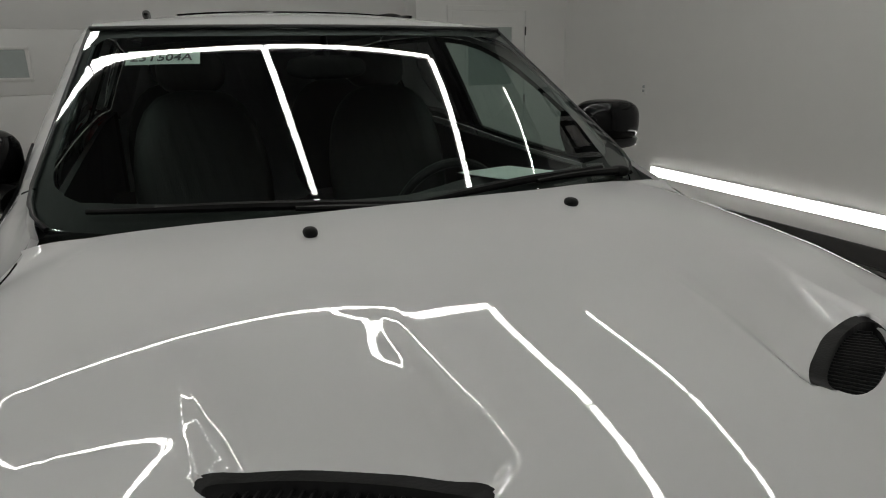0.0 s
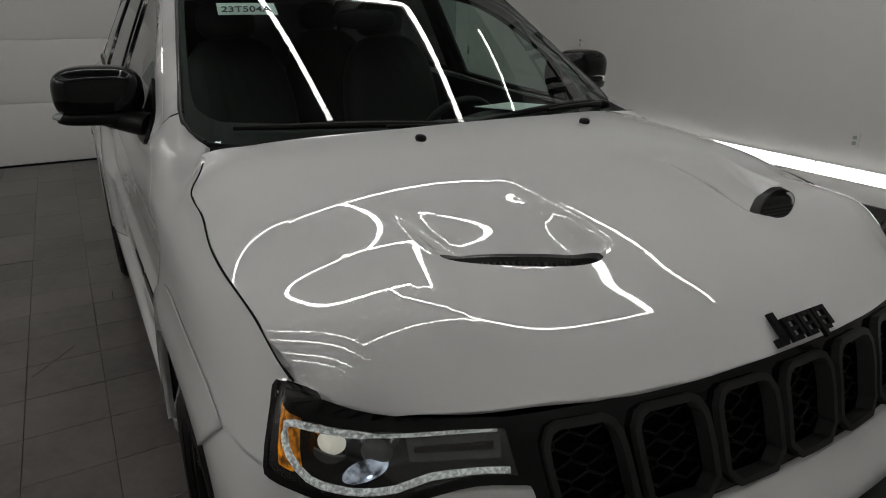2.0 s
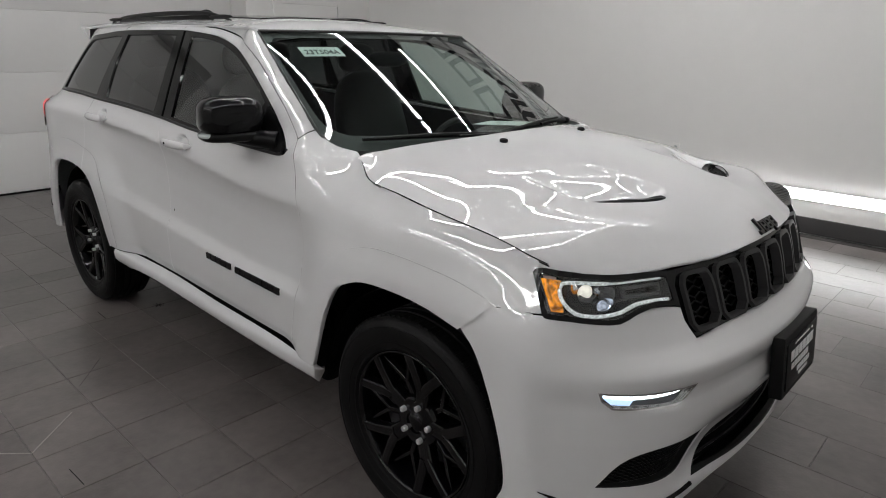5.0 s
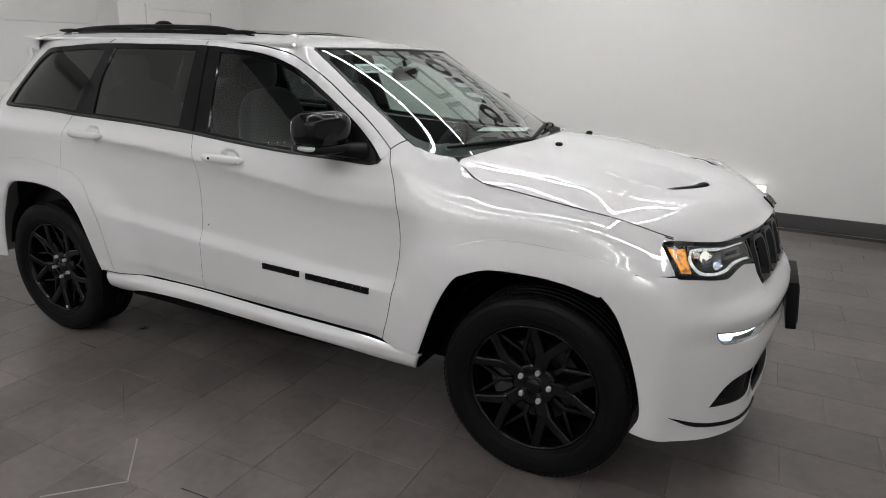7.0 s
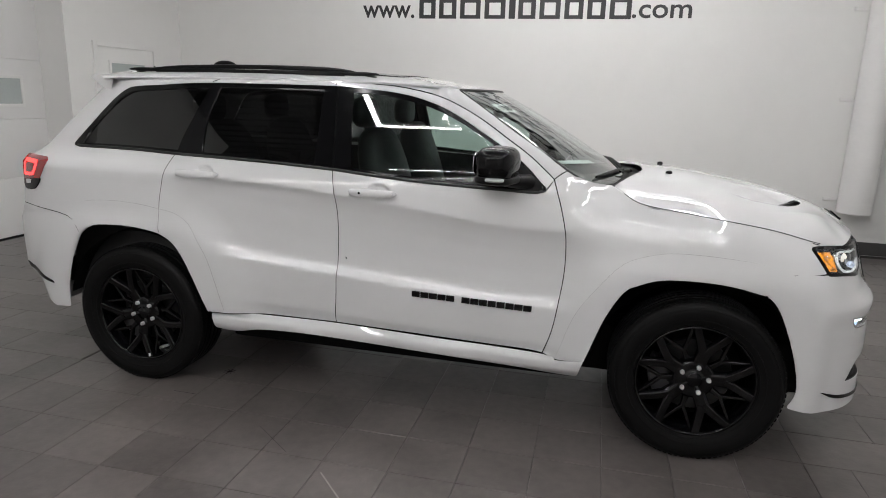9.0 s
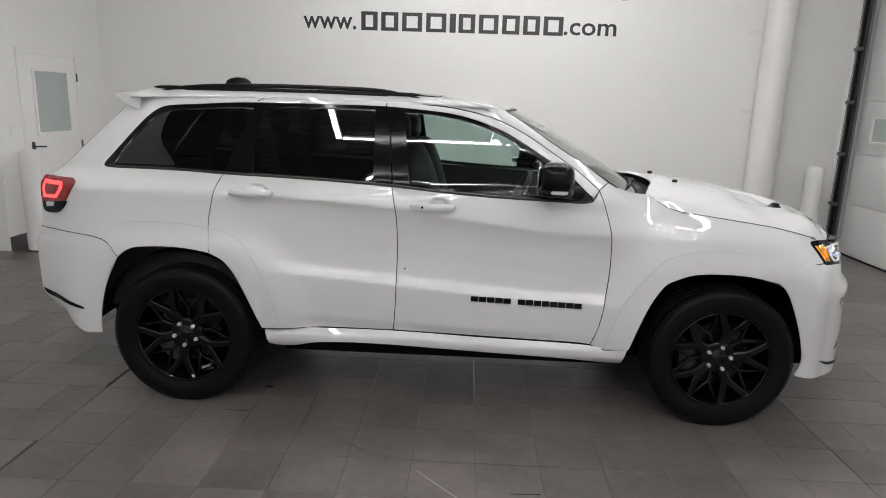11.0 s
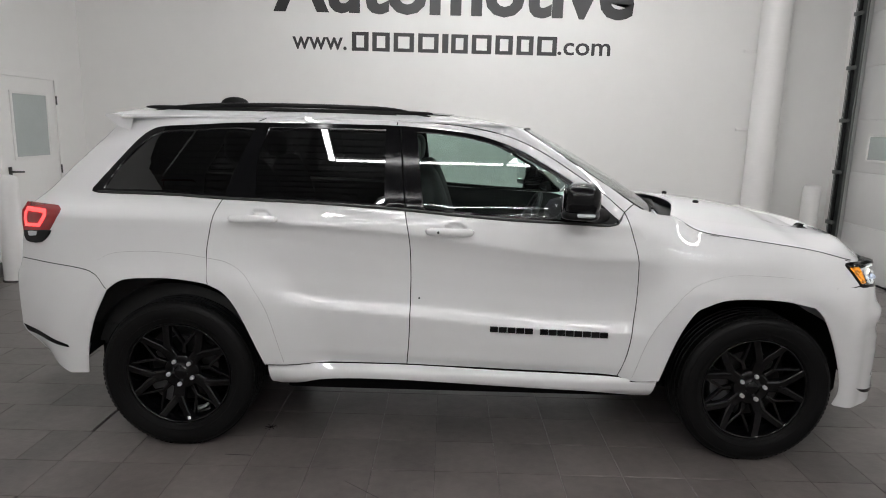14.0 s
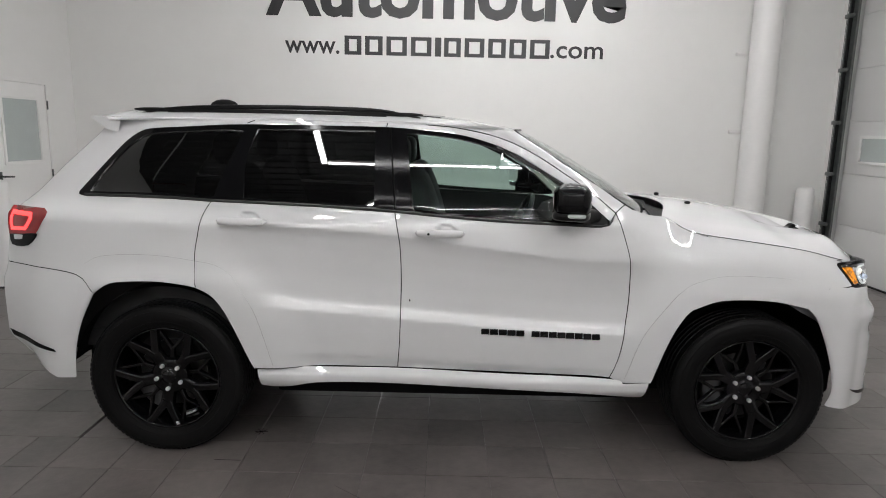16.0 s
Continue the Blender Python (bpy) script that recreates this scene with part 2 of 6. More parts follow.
DLO_TOP = curve((-1.95, 1.66), (-1.3, 1.652), (-0.66, 1.652), (-0.2, 1.642), (-0.04, 1.625), (0.10, 1.595), (0.24, 1.545), (0.42, 1.45), (0.59, 1.34), (0.76, 1.21), (1.0, 1.05))
REAR_X = curve((0.30, -1.88), (0.385, -1.985), (0.455, -2.150), (0.535, -2.272), (0.585, -2.305), (0.65, -2.305), (0.85, -2.302), (0.915, -2.276), (1.176, -2.238), (1.228, -2.215),
               (1.309, -2.142), (1.427, -2.035), (1.512, -1.955), (1.60, -1.875), (1.70, -1.84))
WHEELS = (1.457, -1.457)


SCREEN_Z = curve((0.15, 1.71), (0.265, 1.644), (0.427, 1.547), (0.555, 1.466), (0.68, 1.388), (0.82, 1.297), (0.865, 1.271), (0.93, 1.249), (1.02, 1.238), (1.08, 1.232))
SCREEN_Y = smooth((0.15, 0.63), (0.265, 0.650), (0.427, 0.680), (0.555, 0.707), (0.68, 0.735), (0.82, 0.763), (0.93, 0.765), (1.02, 0.745), (1.10, 0.74))


def base_w(x, z):
    """Half width of the body side before its finer shaping."""
    x, z = np.asarray(x, float), np.asarray(z, float)
    zl = np.minimum(z, 1.24)
    zl = zl + x * (0.035 + 0.04 * ease(z, 0.45, 0.70) + 0.046 * ease(z, 0.72, 1.05)) * (1 - ease(z, 1.10, 1.26)) * (1 - 0.5 * ease(x, 0.3, 1.1))
    fen, qua = ease(x, 0.72, 1.12), ease(-x, 0.80, 1.30)
    low = DOOR(zl) * (1 - fen - qua) + FENDER(np.minimum(z, 1.30)) * fen + QUARTER(zl) * qua
    up = BELT_W(x) - 0.42 * (z - 1.235) - 0.10 * np.maximum(z - 1.3, 0) ** 2
    b = ease(z, 1.18, 1.29) * (1 - fen)
    w = low * (1 - b) + up * b
    # the pillar and the cant rail roll over towards glass and roof
    over = np.maximum(z - DLO_TOP(x) - 0.005, 0) * (1 - ease(x, 0.75, 0.95))
    w = w - over * (0.45 + 1.8 * over)
    return w


def side_w(x, z):
    """Half width of the body side at (x, z)."""
    x, z = np.asarray(x, float), np.asarray(z, float)
    w = base_w(x, z)
    # up to the edge of the windshield
    ze = SCREEN_Z(x)
    w = w + (SCREEN_Y(x) - base_w(x, ze)) * ease(z, ze - 0.14, ze) * ease(x, 0.10, 0.26) * (1 - ease(x, 1.02, 1.14))
    # the front fender draws in towards the nose, the rear towards the tailgate
    w = w - 0.080 * ease(x, 1.40, 2.10) * ease(z, 0.75, 1.12)
    w = w - 0.10 * np.clip(1 - (x - REAR_X(z)) / 0.42, 0, 1) ** 2.2
    # flared arches
    for cx in WHEELS:
        r = np.sqrt(((x - cx) * 0.97) ** 2 + (np.maximum(z - 0.38, 0) * 1.0) ** 2 + np.minimum(z - 0.38, 0) ** 2 * 0.2)
        target = 0.930 - 0.02 * ease(z, 0.85, 1.0)
        w = w + np.maximum(target - w, 0.0) * ease(-r, -0.80, -0.49)
    return w


HOOD_CUT_Z = smooth((0.95, 1.250), (1.056, 1.216), (1.11, 1.184), (1.20, 1.160), (1.35, 1.141), (1.60, 1.110), (1.75, 1.083), (1.87, 1.054), (1.97, 1.036), (2.1, 1.02))
HOOD_CUT_Y = smooth((0.95, 0.775), *[(x, float(side_w(x, HOOD_CUT_Z(x)))) for x in (1.056, 1.15, 1.30, 1.45, 1.60, 1.75, 1.90)], (2.2, 0.70))


HOOD_FRONT = curve((0.0, 2.216), (0.13, 2.210), (0.27, 2.192), (0.42, 2.155), (0.575, 2.090), (0.69, 2.020), (0.79, 1.937), (0.85, 1.88))


# the hood: a middle profile, its fall to the sides, and two faint creases on either side
HOOD_MID = smooth((1.05, 1.2720), (1.25, 1.2676), (1.45, 1.2534), (1.65, 1.2255), (1.85, 1.1907), (2.0, 1.1497), (2.12, 1.1037), (2.22, 1.0534))
HOOD_BOW = smooth((1.05, -0.0742), (1.3, -0.0946), (1.55, -0.1136), (1.8, -0.1198), (2.0, -0.1387), (2.2, -0.1158))
HOOD_DROOP = smooth((1.05, -0.0616), (1.3, -0.0732), (1.55, -0.0414), (1.8, 0.0839), (2.0, 0.4262), (2.2, 0.6881))


def over(v, w):
    """Zero below nought, v above, rounded over about w."""
    return w * np.logaddexp(0, v / w)


def inner_crease(x):
    return 0.222 - 0.085 * (x - 1.63)


def outer_crease(x):
    return 0.645 - 0.345 * (x - 1.70)


HOOD_LIP = curve((0.0, 1.042), (0.13, 1.040), (0.27, 1.034), (0.42, 1.028), (0.575, 1.026), (0.69, 1.029), (0.79, 1.044), (0.86, 1.05))


def hood_skin(x, y):
    """The hood's skin before it meets the fender, for y > 0."""
    xf = HOOD_FRONT(y)
    # the nose of the hood rolls down along its curved front edge
    roll = (2.216 - xf + 0.016 * ease(y, 0.05, 0.40)) * ease(x, xf - 0.20, xf + 0.01) * (1 - ease(y, 0.70, 0.84))
    z = HOOD_MID(x + roll) + HOOD_BOW(x) * y ** 2 + HOOD_DROOP(x) * y ** 4
    return z - 0.0560 * over(y - inner_crease(x), 0.004) * ease(x, 1.5, 1.75) * (1 - ease(x, 1.98, 2.14))


def scoop(x, y):
    """The shallow trough that leads from the rear down to a vent, with crisp edges, for y > 0."""
    s = (x - 1.600 + 0.18 * (y - 0.38)) * 0.984
    across = ease(y - inner_crease(x), -0.004, 0.040) * ease(0.588 - 0.33 * (x - 1.575) - y, 0.0, 0.085)
    return 0.12 * over(s, 0.004) * np.exp(-np.maximum(s, 0) / 0.10) * across


def hood_z(x, y):
    y = np.abs(y)
    c = HOOD_CUT_Y(x)
    # from the outer crease one clean fall to the edge at the fender
    b = np.minimum(outer_crease(x), c - 0.13)
    z0 = hood_skin(x, b)
    m = (z0 - hood_skin(x, b - 0.01)) / 0.01 - 0.05 * ease(x, 1.30, 1.60)
    run, s = c - b, np.maximum(y - b, 0)
    fall = z0 + m * s + ((HOOD_CUT_Z(x) - z0) / run - m) / run * s * s
    w = ease(y, b - 0.012, b + 0.012)
    z = hood_skin(x, np.minimum(y, b + 0.02)) * (1 - w) + fall * w
    # the rounded front lip
    xf = HOOD_FRONT(y)
    z = z + (HOOD_LIP(y) - hood_skin(xf, np.minimum(y, 0.60))) * np.clip((x - xf + 0.15) / 0.15, 0, 1.2) ** 2
    # the heat vents: the skin dips from behind and inside to a sunk mesh, ahead of it a lip
    p, q = vent_pq(x, y)
    return z - (scoop(x, y) + vent_drop(p, q)) * vent_mask(p, q)


VENT = (1.888, 0.377)
VENT_AXIS = (-0.4834, 0.8754)


def vent_drop(p, q):
    """How far the skin dips behind a vent."""
    back = np.maximum(q - 0.05, 0)
    return 0.031 * ease(-q, -0.21, -0.030) * ease(-np.abs(p - 0.005 - 0.6 * back), -0.20, -0.09)


def vent_mask(p, q):
    """Zero ahead of the front edge of a vent, one behind it."""
    a = np.abs(p)
    edge = -0.028 + 0.036 * np.minimum(a / 0.15, 1) ** 2.4 + 1.3 * np.maximum(a - 0.15, 0)
    return ease(q, edge, edge + 0.022 + 0.5 * np.maximum(a - 0.13, 0))


def vent_pq(x, y):
    """Along a vent, and across it towards the rear and the middle, for |y|."""
    dx, dy = x - VENT[0], np.abs(y) - VENT[1]
    return dx * VENT_AXIS[0] + dy * VENT_AXIS[1], -dx * VENT_AXIS[1] + dy * VENT_AXIS[0]


def roof_z(x, y):
    zc = ROOF_C(x)
    return zc - (0.042 + 0.012 * ease(-x, -0.1, 0.5) - 0.024 * ease(x, -0.1, 0.25)) * (np.abs(y) / 0.62) ** 2.6


ROOF_C = smooth((-2.1, 1.692), (-1.9, 1.714), (-1.7, 1.727), (-1.5, 1.733), (-1.0, 1.738), (-0.5, 1.735), (-0.1, 1.719), (0.1, 1.697), (0.25, 1.669), (0.34, 1.648), (0.42, 1.627))

# the nose: a plan curve with its arc length, and a profile across it
PLAN = [(2.325, 0.0), (2.318, 0.16), (2.293, 0.353), (2.248, 0.55), (2.182, 0.692), (2.088, 0.808), (1.975, 0.882), (1.86, 0.918), (1.75, 0.935), (1.60, 0.945)]
_s = np.r_[0, np.cumsum([math.hypot(b[0] - a[0], b[1] - a[1]) for a, b in zip(PLAN, PLAN[1:])])]
PLAN_X, PLAN_Y = smooth(*zip(_s, [p[0] for p in PLAN])), smooth(*zip(_s, [p[1] for p in PLAN]))
NOSE = curve((0.22, -0.060), (0.28, -0.045), (0.33, -0.030), (0.362, -0.033), (0.395, -0.060), (0.43, -0.068), (0.50, -0.050), (0.57, -0.018), (0.61, -0.006), (0.64, -0.006), (0.672, -0.015), (0.70, -0.013),
             (0.735, -0.001), (0.76, 0.0), (0.785, -0.010), (0.83, -0.045), (0.88, -0.065), (0.95, -0.085), (1.02, -0.115), (1.06, -0.15), (1.1, -0.2))


def nose(u, z):
    """The point of the front at arc length u (to the left of the car for u > 0) and height z, as x, y."""
    s, a = np.sign(u), np.abs(u)
    a = a + 0.0175 * ease(a, 0.60, 1.0)
    x, y = PLAN_X(a), PLAN_Y(a)
    tx, ty = PLAN_X(a + 0.02) - PLAN_X(np.abs(a - 0.02)), PLAN_Y(a + 0.02) - np.sign(a - 0.02) * PLAN_Y(np.abs(a - 0.02))
    n = np.sqrt(tx * tx + ty * ty) + 1e-9
    nx, ny = ty / n, -tx / n
    low = ease(-np.asarray(z, float), -0.64, -0.56)
    d = NOSE(z) * ((1 - 0.72 * ease(a, 0.55, 1.05)) * (1 - low) + (1 - ease(a, 0.30, 0.75)) * low)
    x, y = x + nx * d, y + ny * d
    e = ease(a, 0.93, 1.12)
    return x, s * (y * (1 - e) + side_w(x, z) * e)


# ---- mesh helpers ----
def part(name, bm, mat, parent=None, label="", smooth=True, sharp=0.6, m=None):
    """Links a bmesh as one mesh object, under a thing or a part."""
    if isinstance(bm, bmesh.types.BMesh):
        if smooth:
            for f in bm.faces:
                f.smooth = True
            for e in bm.edges:
                if len(e.link_faces) == 2 and e.calc_face_angle(0) > sharp:
                    e.smooth = False
        me = bpy.data.meshes.new(name)
        bm.to_mesh(me)
        bm.free()
    else:
        me = bm
    if not me.materials:
        me.materials.append(mat)
    ob = new(name, me)
    if parent:
        ob.parent = parent
    if m is not None:
        ob.matrix_basis = m
    if label:
        tagged(ob, label)
    return ob


def thing(name, label, category, at=(0, 0, 0), group="", kind=""):
    ob = new(name)
    ob.location = at
    ob.empty_display_size = 0.1
    return tagged(ob, label, category, group, kind)


def box(lo, hi, bevel=0.0, bm=None, seg=2):
    own = bmesh.new()
    bmesh.ops.create_cube(own, size=1.0)
    c, s = (Vector(lo) + Vector(hi)) / 2, Vector(hi) - Vector(lo)
    for v in own.verts:
        v.co = Vector((v.co.x * s.x + c.x, v.co.y * s.y + c.y, v.co.z * s.z + c.z))
    if bevel:
        bmesh.ops.bevel(own, geom=own.edges[:], offset=bevel, segments=seg, affect="EDGES", profile=0.5)
    return merge(bm, own)


def merge(bm, own):
    if bm is None:
        return own
    vs = [bm.verts.new(v.co) for v in own.verts]
    own.verts.index_update()
    for f in own.faces:
        try:
            bm.faces.new([vs[v.index] for v in f.verts])
        except ValueError:
            pass
    own.free()
    return bm


def moved(bm, m):
    for v in bm.verts:
        v.co = m @ v.co
    if m.to_3x3().determinant() < 0:
        bmesh.ops.reverse_faces(bm, faces=bm.faces[:])
    return bm


def lathe(profile, seg=48, a0=0.0, a1=2 * math.pi, bm=None):
    """Turns (radius, y) pairs about the y axis."""
    bm = bm or bmesh.new()
    full = abs(a1 - a0 - 2 * math.pi) < 1e-6
    n = seg if full else seg + 1
    rings = []
    for i in range(n):
        a = a0 + (a1 - a0) * i / seg
        rings.append([bm.verts.new((r * math.cos(a), y, r * math.sin(a))) for r, y in profile])
    for i in range(seg):
        p, q = rings[i], rings[(i + 1) % n]
        for j in range(len(profile) - 1):
            bm.faces.new((p[j], p[j + 1], q[j + 1], q[j]))
    return bm


def prism(poly, depth, bevel=0.0, bm=None, front=None):
    """A plate from a 2D outline in x, z, from y = 0 to depth."""
    own = bmesh.new()
    f = own.faces.new([own.verts.new((x, 0, z)) for x, z in poly])
    r = bmesh.ops.extrude_face_region(own, geom=[f])
    for v in r["geom"]:
        if isinstance(v, bmesh.types.BMVert):
            v.co.y += depth
    bmesh.ops.recalc_face_normals(own, faces=own.faces[:])
    if bevel:
        flat = [e for e in own.edges if abs(e.verts[0].co.y - e.verts[1].co.y) < 1e-6]
        bmesh.ops.bevel(own, geom=flat, offset=bevel, segments=2, affect="EDGES", profile=0.5)
    return merge(bm, own)


def tube(path, radius, seg=10, bm=None, flat=1.0):
    """A round bar along a path of points; radius may be a list."""
    bm = bm or bmesh.new()
    path = [Vector(p) for p in path]
    rings = []
    for i, p in enumerate(path):
        d = (path[min(i + 1, len(path) - 1)] - path[max(i - 1, 0)]).normalized()
        up = Vector((0, 0, 1)) if abs(d.z) < 0.95 else Vector((1, 0, 0))
        a = d.cross(up).normalized()
        b = a.cross(d)
        r = radius[i] if isinstance(radius, (list, tuple)) else radius
        rings.append([bm.verts.new(p + r * (math.cos(t) * a + flat * math.sin(t) * b)) for t in (2 * math.pi * k / seg for k in range(seg))])
    for p, q in zip(rings, rings[1:]):
        for k in range(seg):
            bm.faces.new((p[k], p[(k + 1) % seg], q[(k + 1) % seg], q[k]))
    bm.faces.new(rings[0][::-1])
    bm.faces.new(rings[-1])
    bmesh.ops.recalc_face_normals(bm, faces=bm.faces[:])
    return bm


def blob(c, size, power=2.6, seg=24, bm=None):
    """A rounded box (superellipsoid)."""
    own = bmesh.new()
    bmesh.ops.create_uvsphere(own, u_segments=seg, v_segments=seg // 2 + 2, radius=1.0)
    for v in own.verts:
        p = v.co
        n = (abs(p.x) ** power + abs(p.y) ** power + abs(p.z) ** power) ** (1 / power)
        q = p / n
        v.co = Vector((c[0] + q.x * size[0], c[1] + q.y * size[1], c[2] + q.z * size[2]))
    return merge(bm, own)


def spline(pts, step=0.03):
    """A Catmull-Rom line through 2D points, sampled at about that step."""
    if len(pts) == 2:
        n = max(1, round(math.dist(*pts) / step))
        return [(pts[0][0] + (pts[1][0] - pts[0][0]) * i / n, pts[0][1] + (pts[1][1] - pts[0][1]) * i / n) for i in range(n + 1)]
    p = [np.array(q, float) for q in pts]
    p = [2 * p[0] - p[1]] + p + [2 * p[-1] - p[-2]]
    out = []
    for i in range(1, len(p) - 2):
        n = max(1, round(float(np.linalg.norm(p[i + 1] - p[i])) / step))
        for k in range(n):
            t = k / n
            q = 0.5 * (2 * p[i] + (p[i + 1] - p[i - 1]) * t + (2 * p[i - 1] - 5 * p[i] + 4 * p[i + 1] - p[i + 2]) * t * t
                       + (3 * p[i] - p[i - 1] - 3 * p[i + 1] + p[i + 2]) * t ** 3)
            out.append(tuple(q))
    return out + [tuple(pts[-1])]


def loop(*runs, step=0.03):
    """A closed outline from runs of points; corners stay sharp where runs meet."""
    out = []
    for r in runs:
        for q in spline(list(r), step):
            if not out or math.dist(q, out[-1]) > 1e-4:
                out.append(q)
    if math.dist(out[0], out[-1]) < 1e-4:
        out.pop()
    return out


def area(poly):
    return sum(a[0] * b[1] - b[0] * a[1] for a, b in zip(poly, poly[1:] + poly[:1])) / 2


def inset(poly, d):
    """The outline drawn in by d."""
    if area(poly) < 0:
        poly = poly[::-1]
    n = len(poly)
    out = []
    for i in range(n):
        a, p, b = np.array(poly[i - 1]), np.array(poly[i]), np.array(poly[(i + 1) % n])
        e, f = p - a, b - p
        e, f = e / (np.linalg.norm(e) + 1e-12), f / (np.linalg.norm(f) + 1e-12)
        m = np.array([-e[1] - f[1], e[0] + f[0]])
        k = np.linalg.norm(m)
        m = m / k * min(2 / k, 2.5) if k > 1e-6 else np.zeros(2)
        out.append(tuple(p + m * d))
    return out


def inside(pts, poly):
    pts = np.asarray(pts, float)
    res = np.zeros(len(pts), bool)
    for (x0, y0), (x1, y1) in zip(poly, poly[1:] + poly[:1]):
        hit = ((y0 > pts[:, 1]) != (y1 > pts[:, 1])) & (pts[:, 0] < (x1 - x0) * (pts[:, 1] - y0) / (y1 - y0 + 1e-15) + x0)
        res ^= hit
    return res


def near_edge(pts, polys, d):
    res = np.zeros(len(pts), bool)
    for poly in polys:
        a = np.array(poly)
        for i in range(0, len(pts), 400):
            chunk = pts[i:i + 400]
            res[i:i + 400] |= (((chunk[:, None] - a[None]) ** 2).sum(-1).min(1) < d * d)
    return res


def sheet(name, poly, surface, mat, parent, holes=(), step=0.03, lift=0.0, skirt=0.012, gap=0.0, label="", flip=False):
    """A panel: a 2D outline laid on a curved surface, with folded-in edges. surface(u, v) gives points, (n, 3)."""
    if gap:
        poly = inset(poly, gap)
    if area(poly) < 0:
        poly = poly[::-1]
    holes = [h if area(h) < 0 else h[::-1] for h in holes]
    p = np.array(poly)
    lo, hi = p.min(0), p.max(0)
    gx, gy = np.meshgrid(np.arange(lo[0] + step / 2, hi[0], step), np.arange(lo[1] + step / 2, hi[1], step))
    grid = np.stack([gx.ravel(), gy.ravel()], 1)
    grid = grid[inside(grid, poly)]
    for h in holes:
        grid = grid[~inside(grid, h)]
    if len(grid):
        grid = grid[~near_edge(grid, [poly, *holes], step * 0.55)]
    flat, edges = [], []
    for q in (poly, *holes):
        k = len(flat)
        flat += [Vector(a) for a in q]
        edges += [(k + i, k + (i + 1) % len(q)) for i in range(len(q))]
    flat += [Vector(a) for a in grid]
    vs, es, fs, ov, oe, of = mathutils_cdt(flat, edges)
    pts = np.array([tuple(v) for v in vs])
    tri = np.array([list(f) for f in fs])
    mid = pts[tri].mean(1)
    keep = inside(mid, poly)
    for h in holes:
        keep &= ~inside(mid, h)
    tri = tri[keep]
    d1, d2 = pts[tri[:, 1]] - pts[tri[:, 0]], pts[tri[:, 2]] - pts[tri[:, 0]]
    turn = d1[:, 0] * d2[:, 1] - d1[:, 1] * d2[:, 0] < 0
    tri[turn] = tri[turn][:, ::-1]
    tri = tri[np.abs(d1[:, 0] * d2[:, 1] - d1[:, 1] * d2[:, 0]) > 1e-10]
    e = 5e-3
    du = surface(pts[:, 0] + e, pts[:, 1]) - surface(pts[:, 0] - e, pts[:, 1])
    dv = surface(pts[:, 0], pts[:, 1] + e) - surface(pts[:, 0], pts[:, 1] - e)
    nrm = np.cross(du, dv)
    nrm /= np.linalg.norm(nrm, axis=1)[:, None] + 1e-12
    if flip:
        nrm, tri = -nrm, tri[:, ::-1]
    co = surface(pts[:, 0], pts[:, 1]) + nrm * lift
    faces = [list(map(int, f)) for f in tri]
    n = len(co)
    normals = [tuple(a) for a in nrm]
    if skirt:
        count = {}
        for f in faces:
            for a, b in zip(f, f[1:] + f[:1]):
                count[(a, b)] = 1
        rim = [(a, b) for a, b in count if (b, a) not in count]
        idx, extra = {}, []
        for a, b in rim:
            for q in (a, b):
                if q not in idx:
                    idx[q] = (n + len(extra), n + len(extra) + 1)
                    extra += [co[q], co[q] - nrm[q] * skirt]
                    normals += [tuple(nrm[q])] * 2
            faces.append([b, a, idx[a][1], idx[b][1]])
        co = np.vstack([co, np.array(extra)]) if extra else co
    me = bpy.data.meshes.new(name)
    me.from_pydata(co.tolist(), [], faces)
    me.validate()
    for f in me.polygons:
        f.use_smooth = len(f.vertices) == 3
    if len(me.vertices) == len(normals):
        me.normals_split_custom_set_from_vertices(normals)
    return part(name, me, mat, parent, label)


def mathutils_cdt(verts, edges):
    return delaunay_2d_cdt(verts, edges, [], 0, 1e-6)


def words(name, body, mat, parent, m, width, height, depth=0.003, label="", bold=0.0):
    """Raised lettering of the built-in font, fitted to a width and height, in the local x, y plane of m."""
    c = bpy.data.curves.new(name, "FONT")
    c.body, c.extrude, c.resolution_u, c.offset = body, 0.5, 3, bold
    ob = new(name + "_source", c)
    bpy.context.view_layer.update()
    me = bpy.data.meshes.new_from_object(ob)
    bpy.data.objects.remove(ob)
    bpy.data.curves.remove(c)
    co = np.array([v.co for v in me.vertices])
    lo, hi = co.min(0), co.max(0)
    for v in me.vertices:
        v.co = ((v.co.x - lo[0]) / (hi[0] - lo[0]) * width, (v.co.y - lo[1]) / (hi[1] - lo[1]) * height, (v.co.z - lo[2]) / (hi[2] - lo[2]) * depth)
    me.materials.clear()
    return part(name, me, mat, parent, label, m=m)


# ---- the room ----
X0, X1, Y0, Y1, H = -5.10, 4.74, -7.2, 4.25, 5.3


def slab(name, lo, hi, mat, label, category, bevel=0.0):
    return tagged(part(name, box(lo, hi, bevel), mat, smooth=False), label, category, kind="structure")


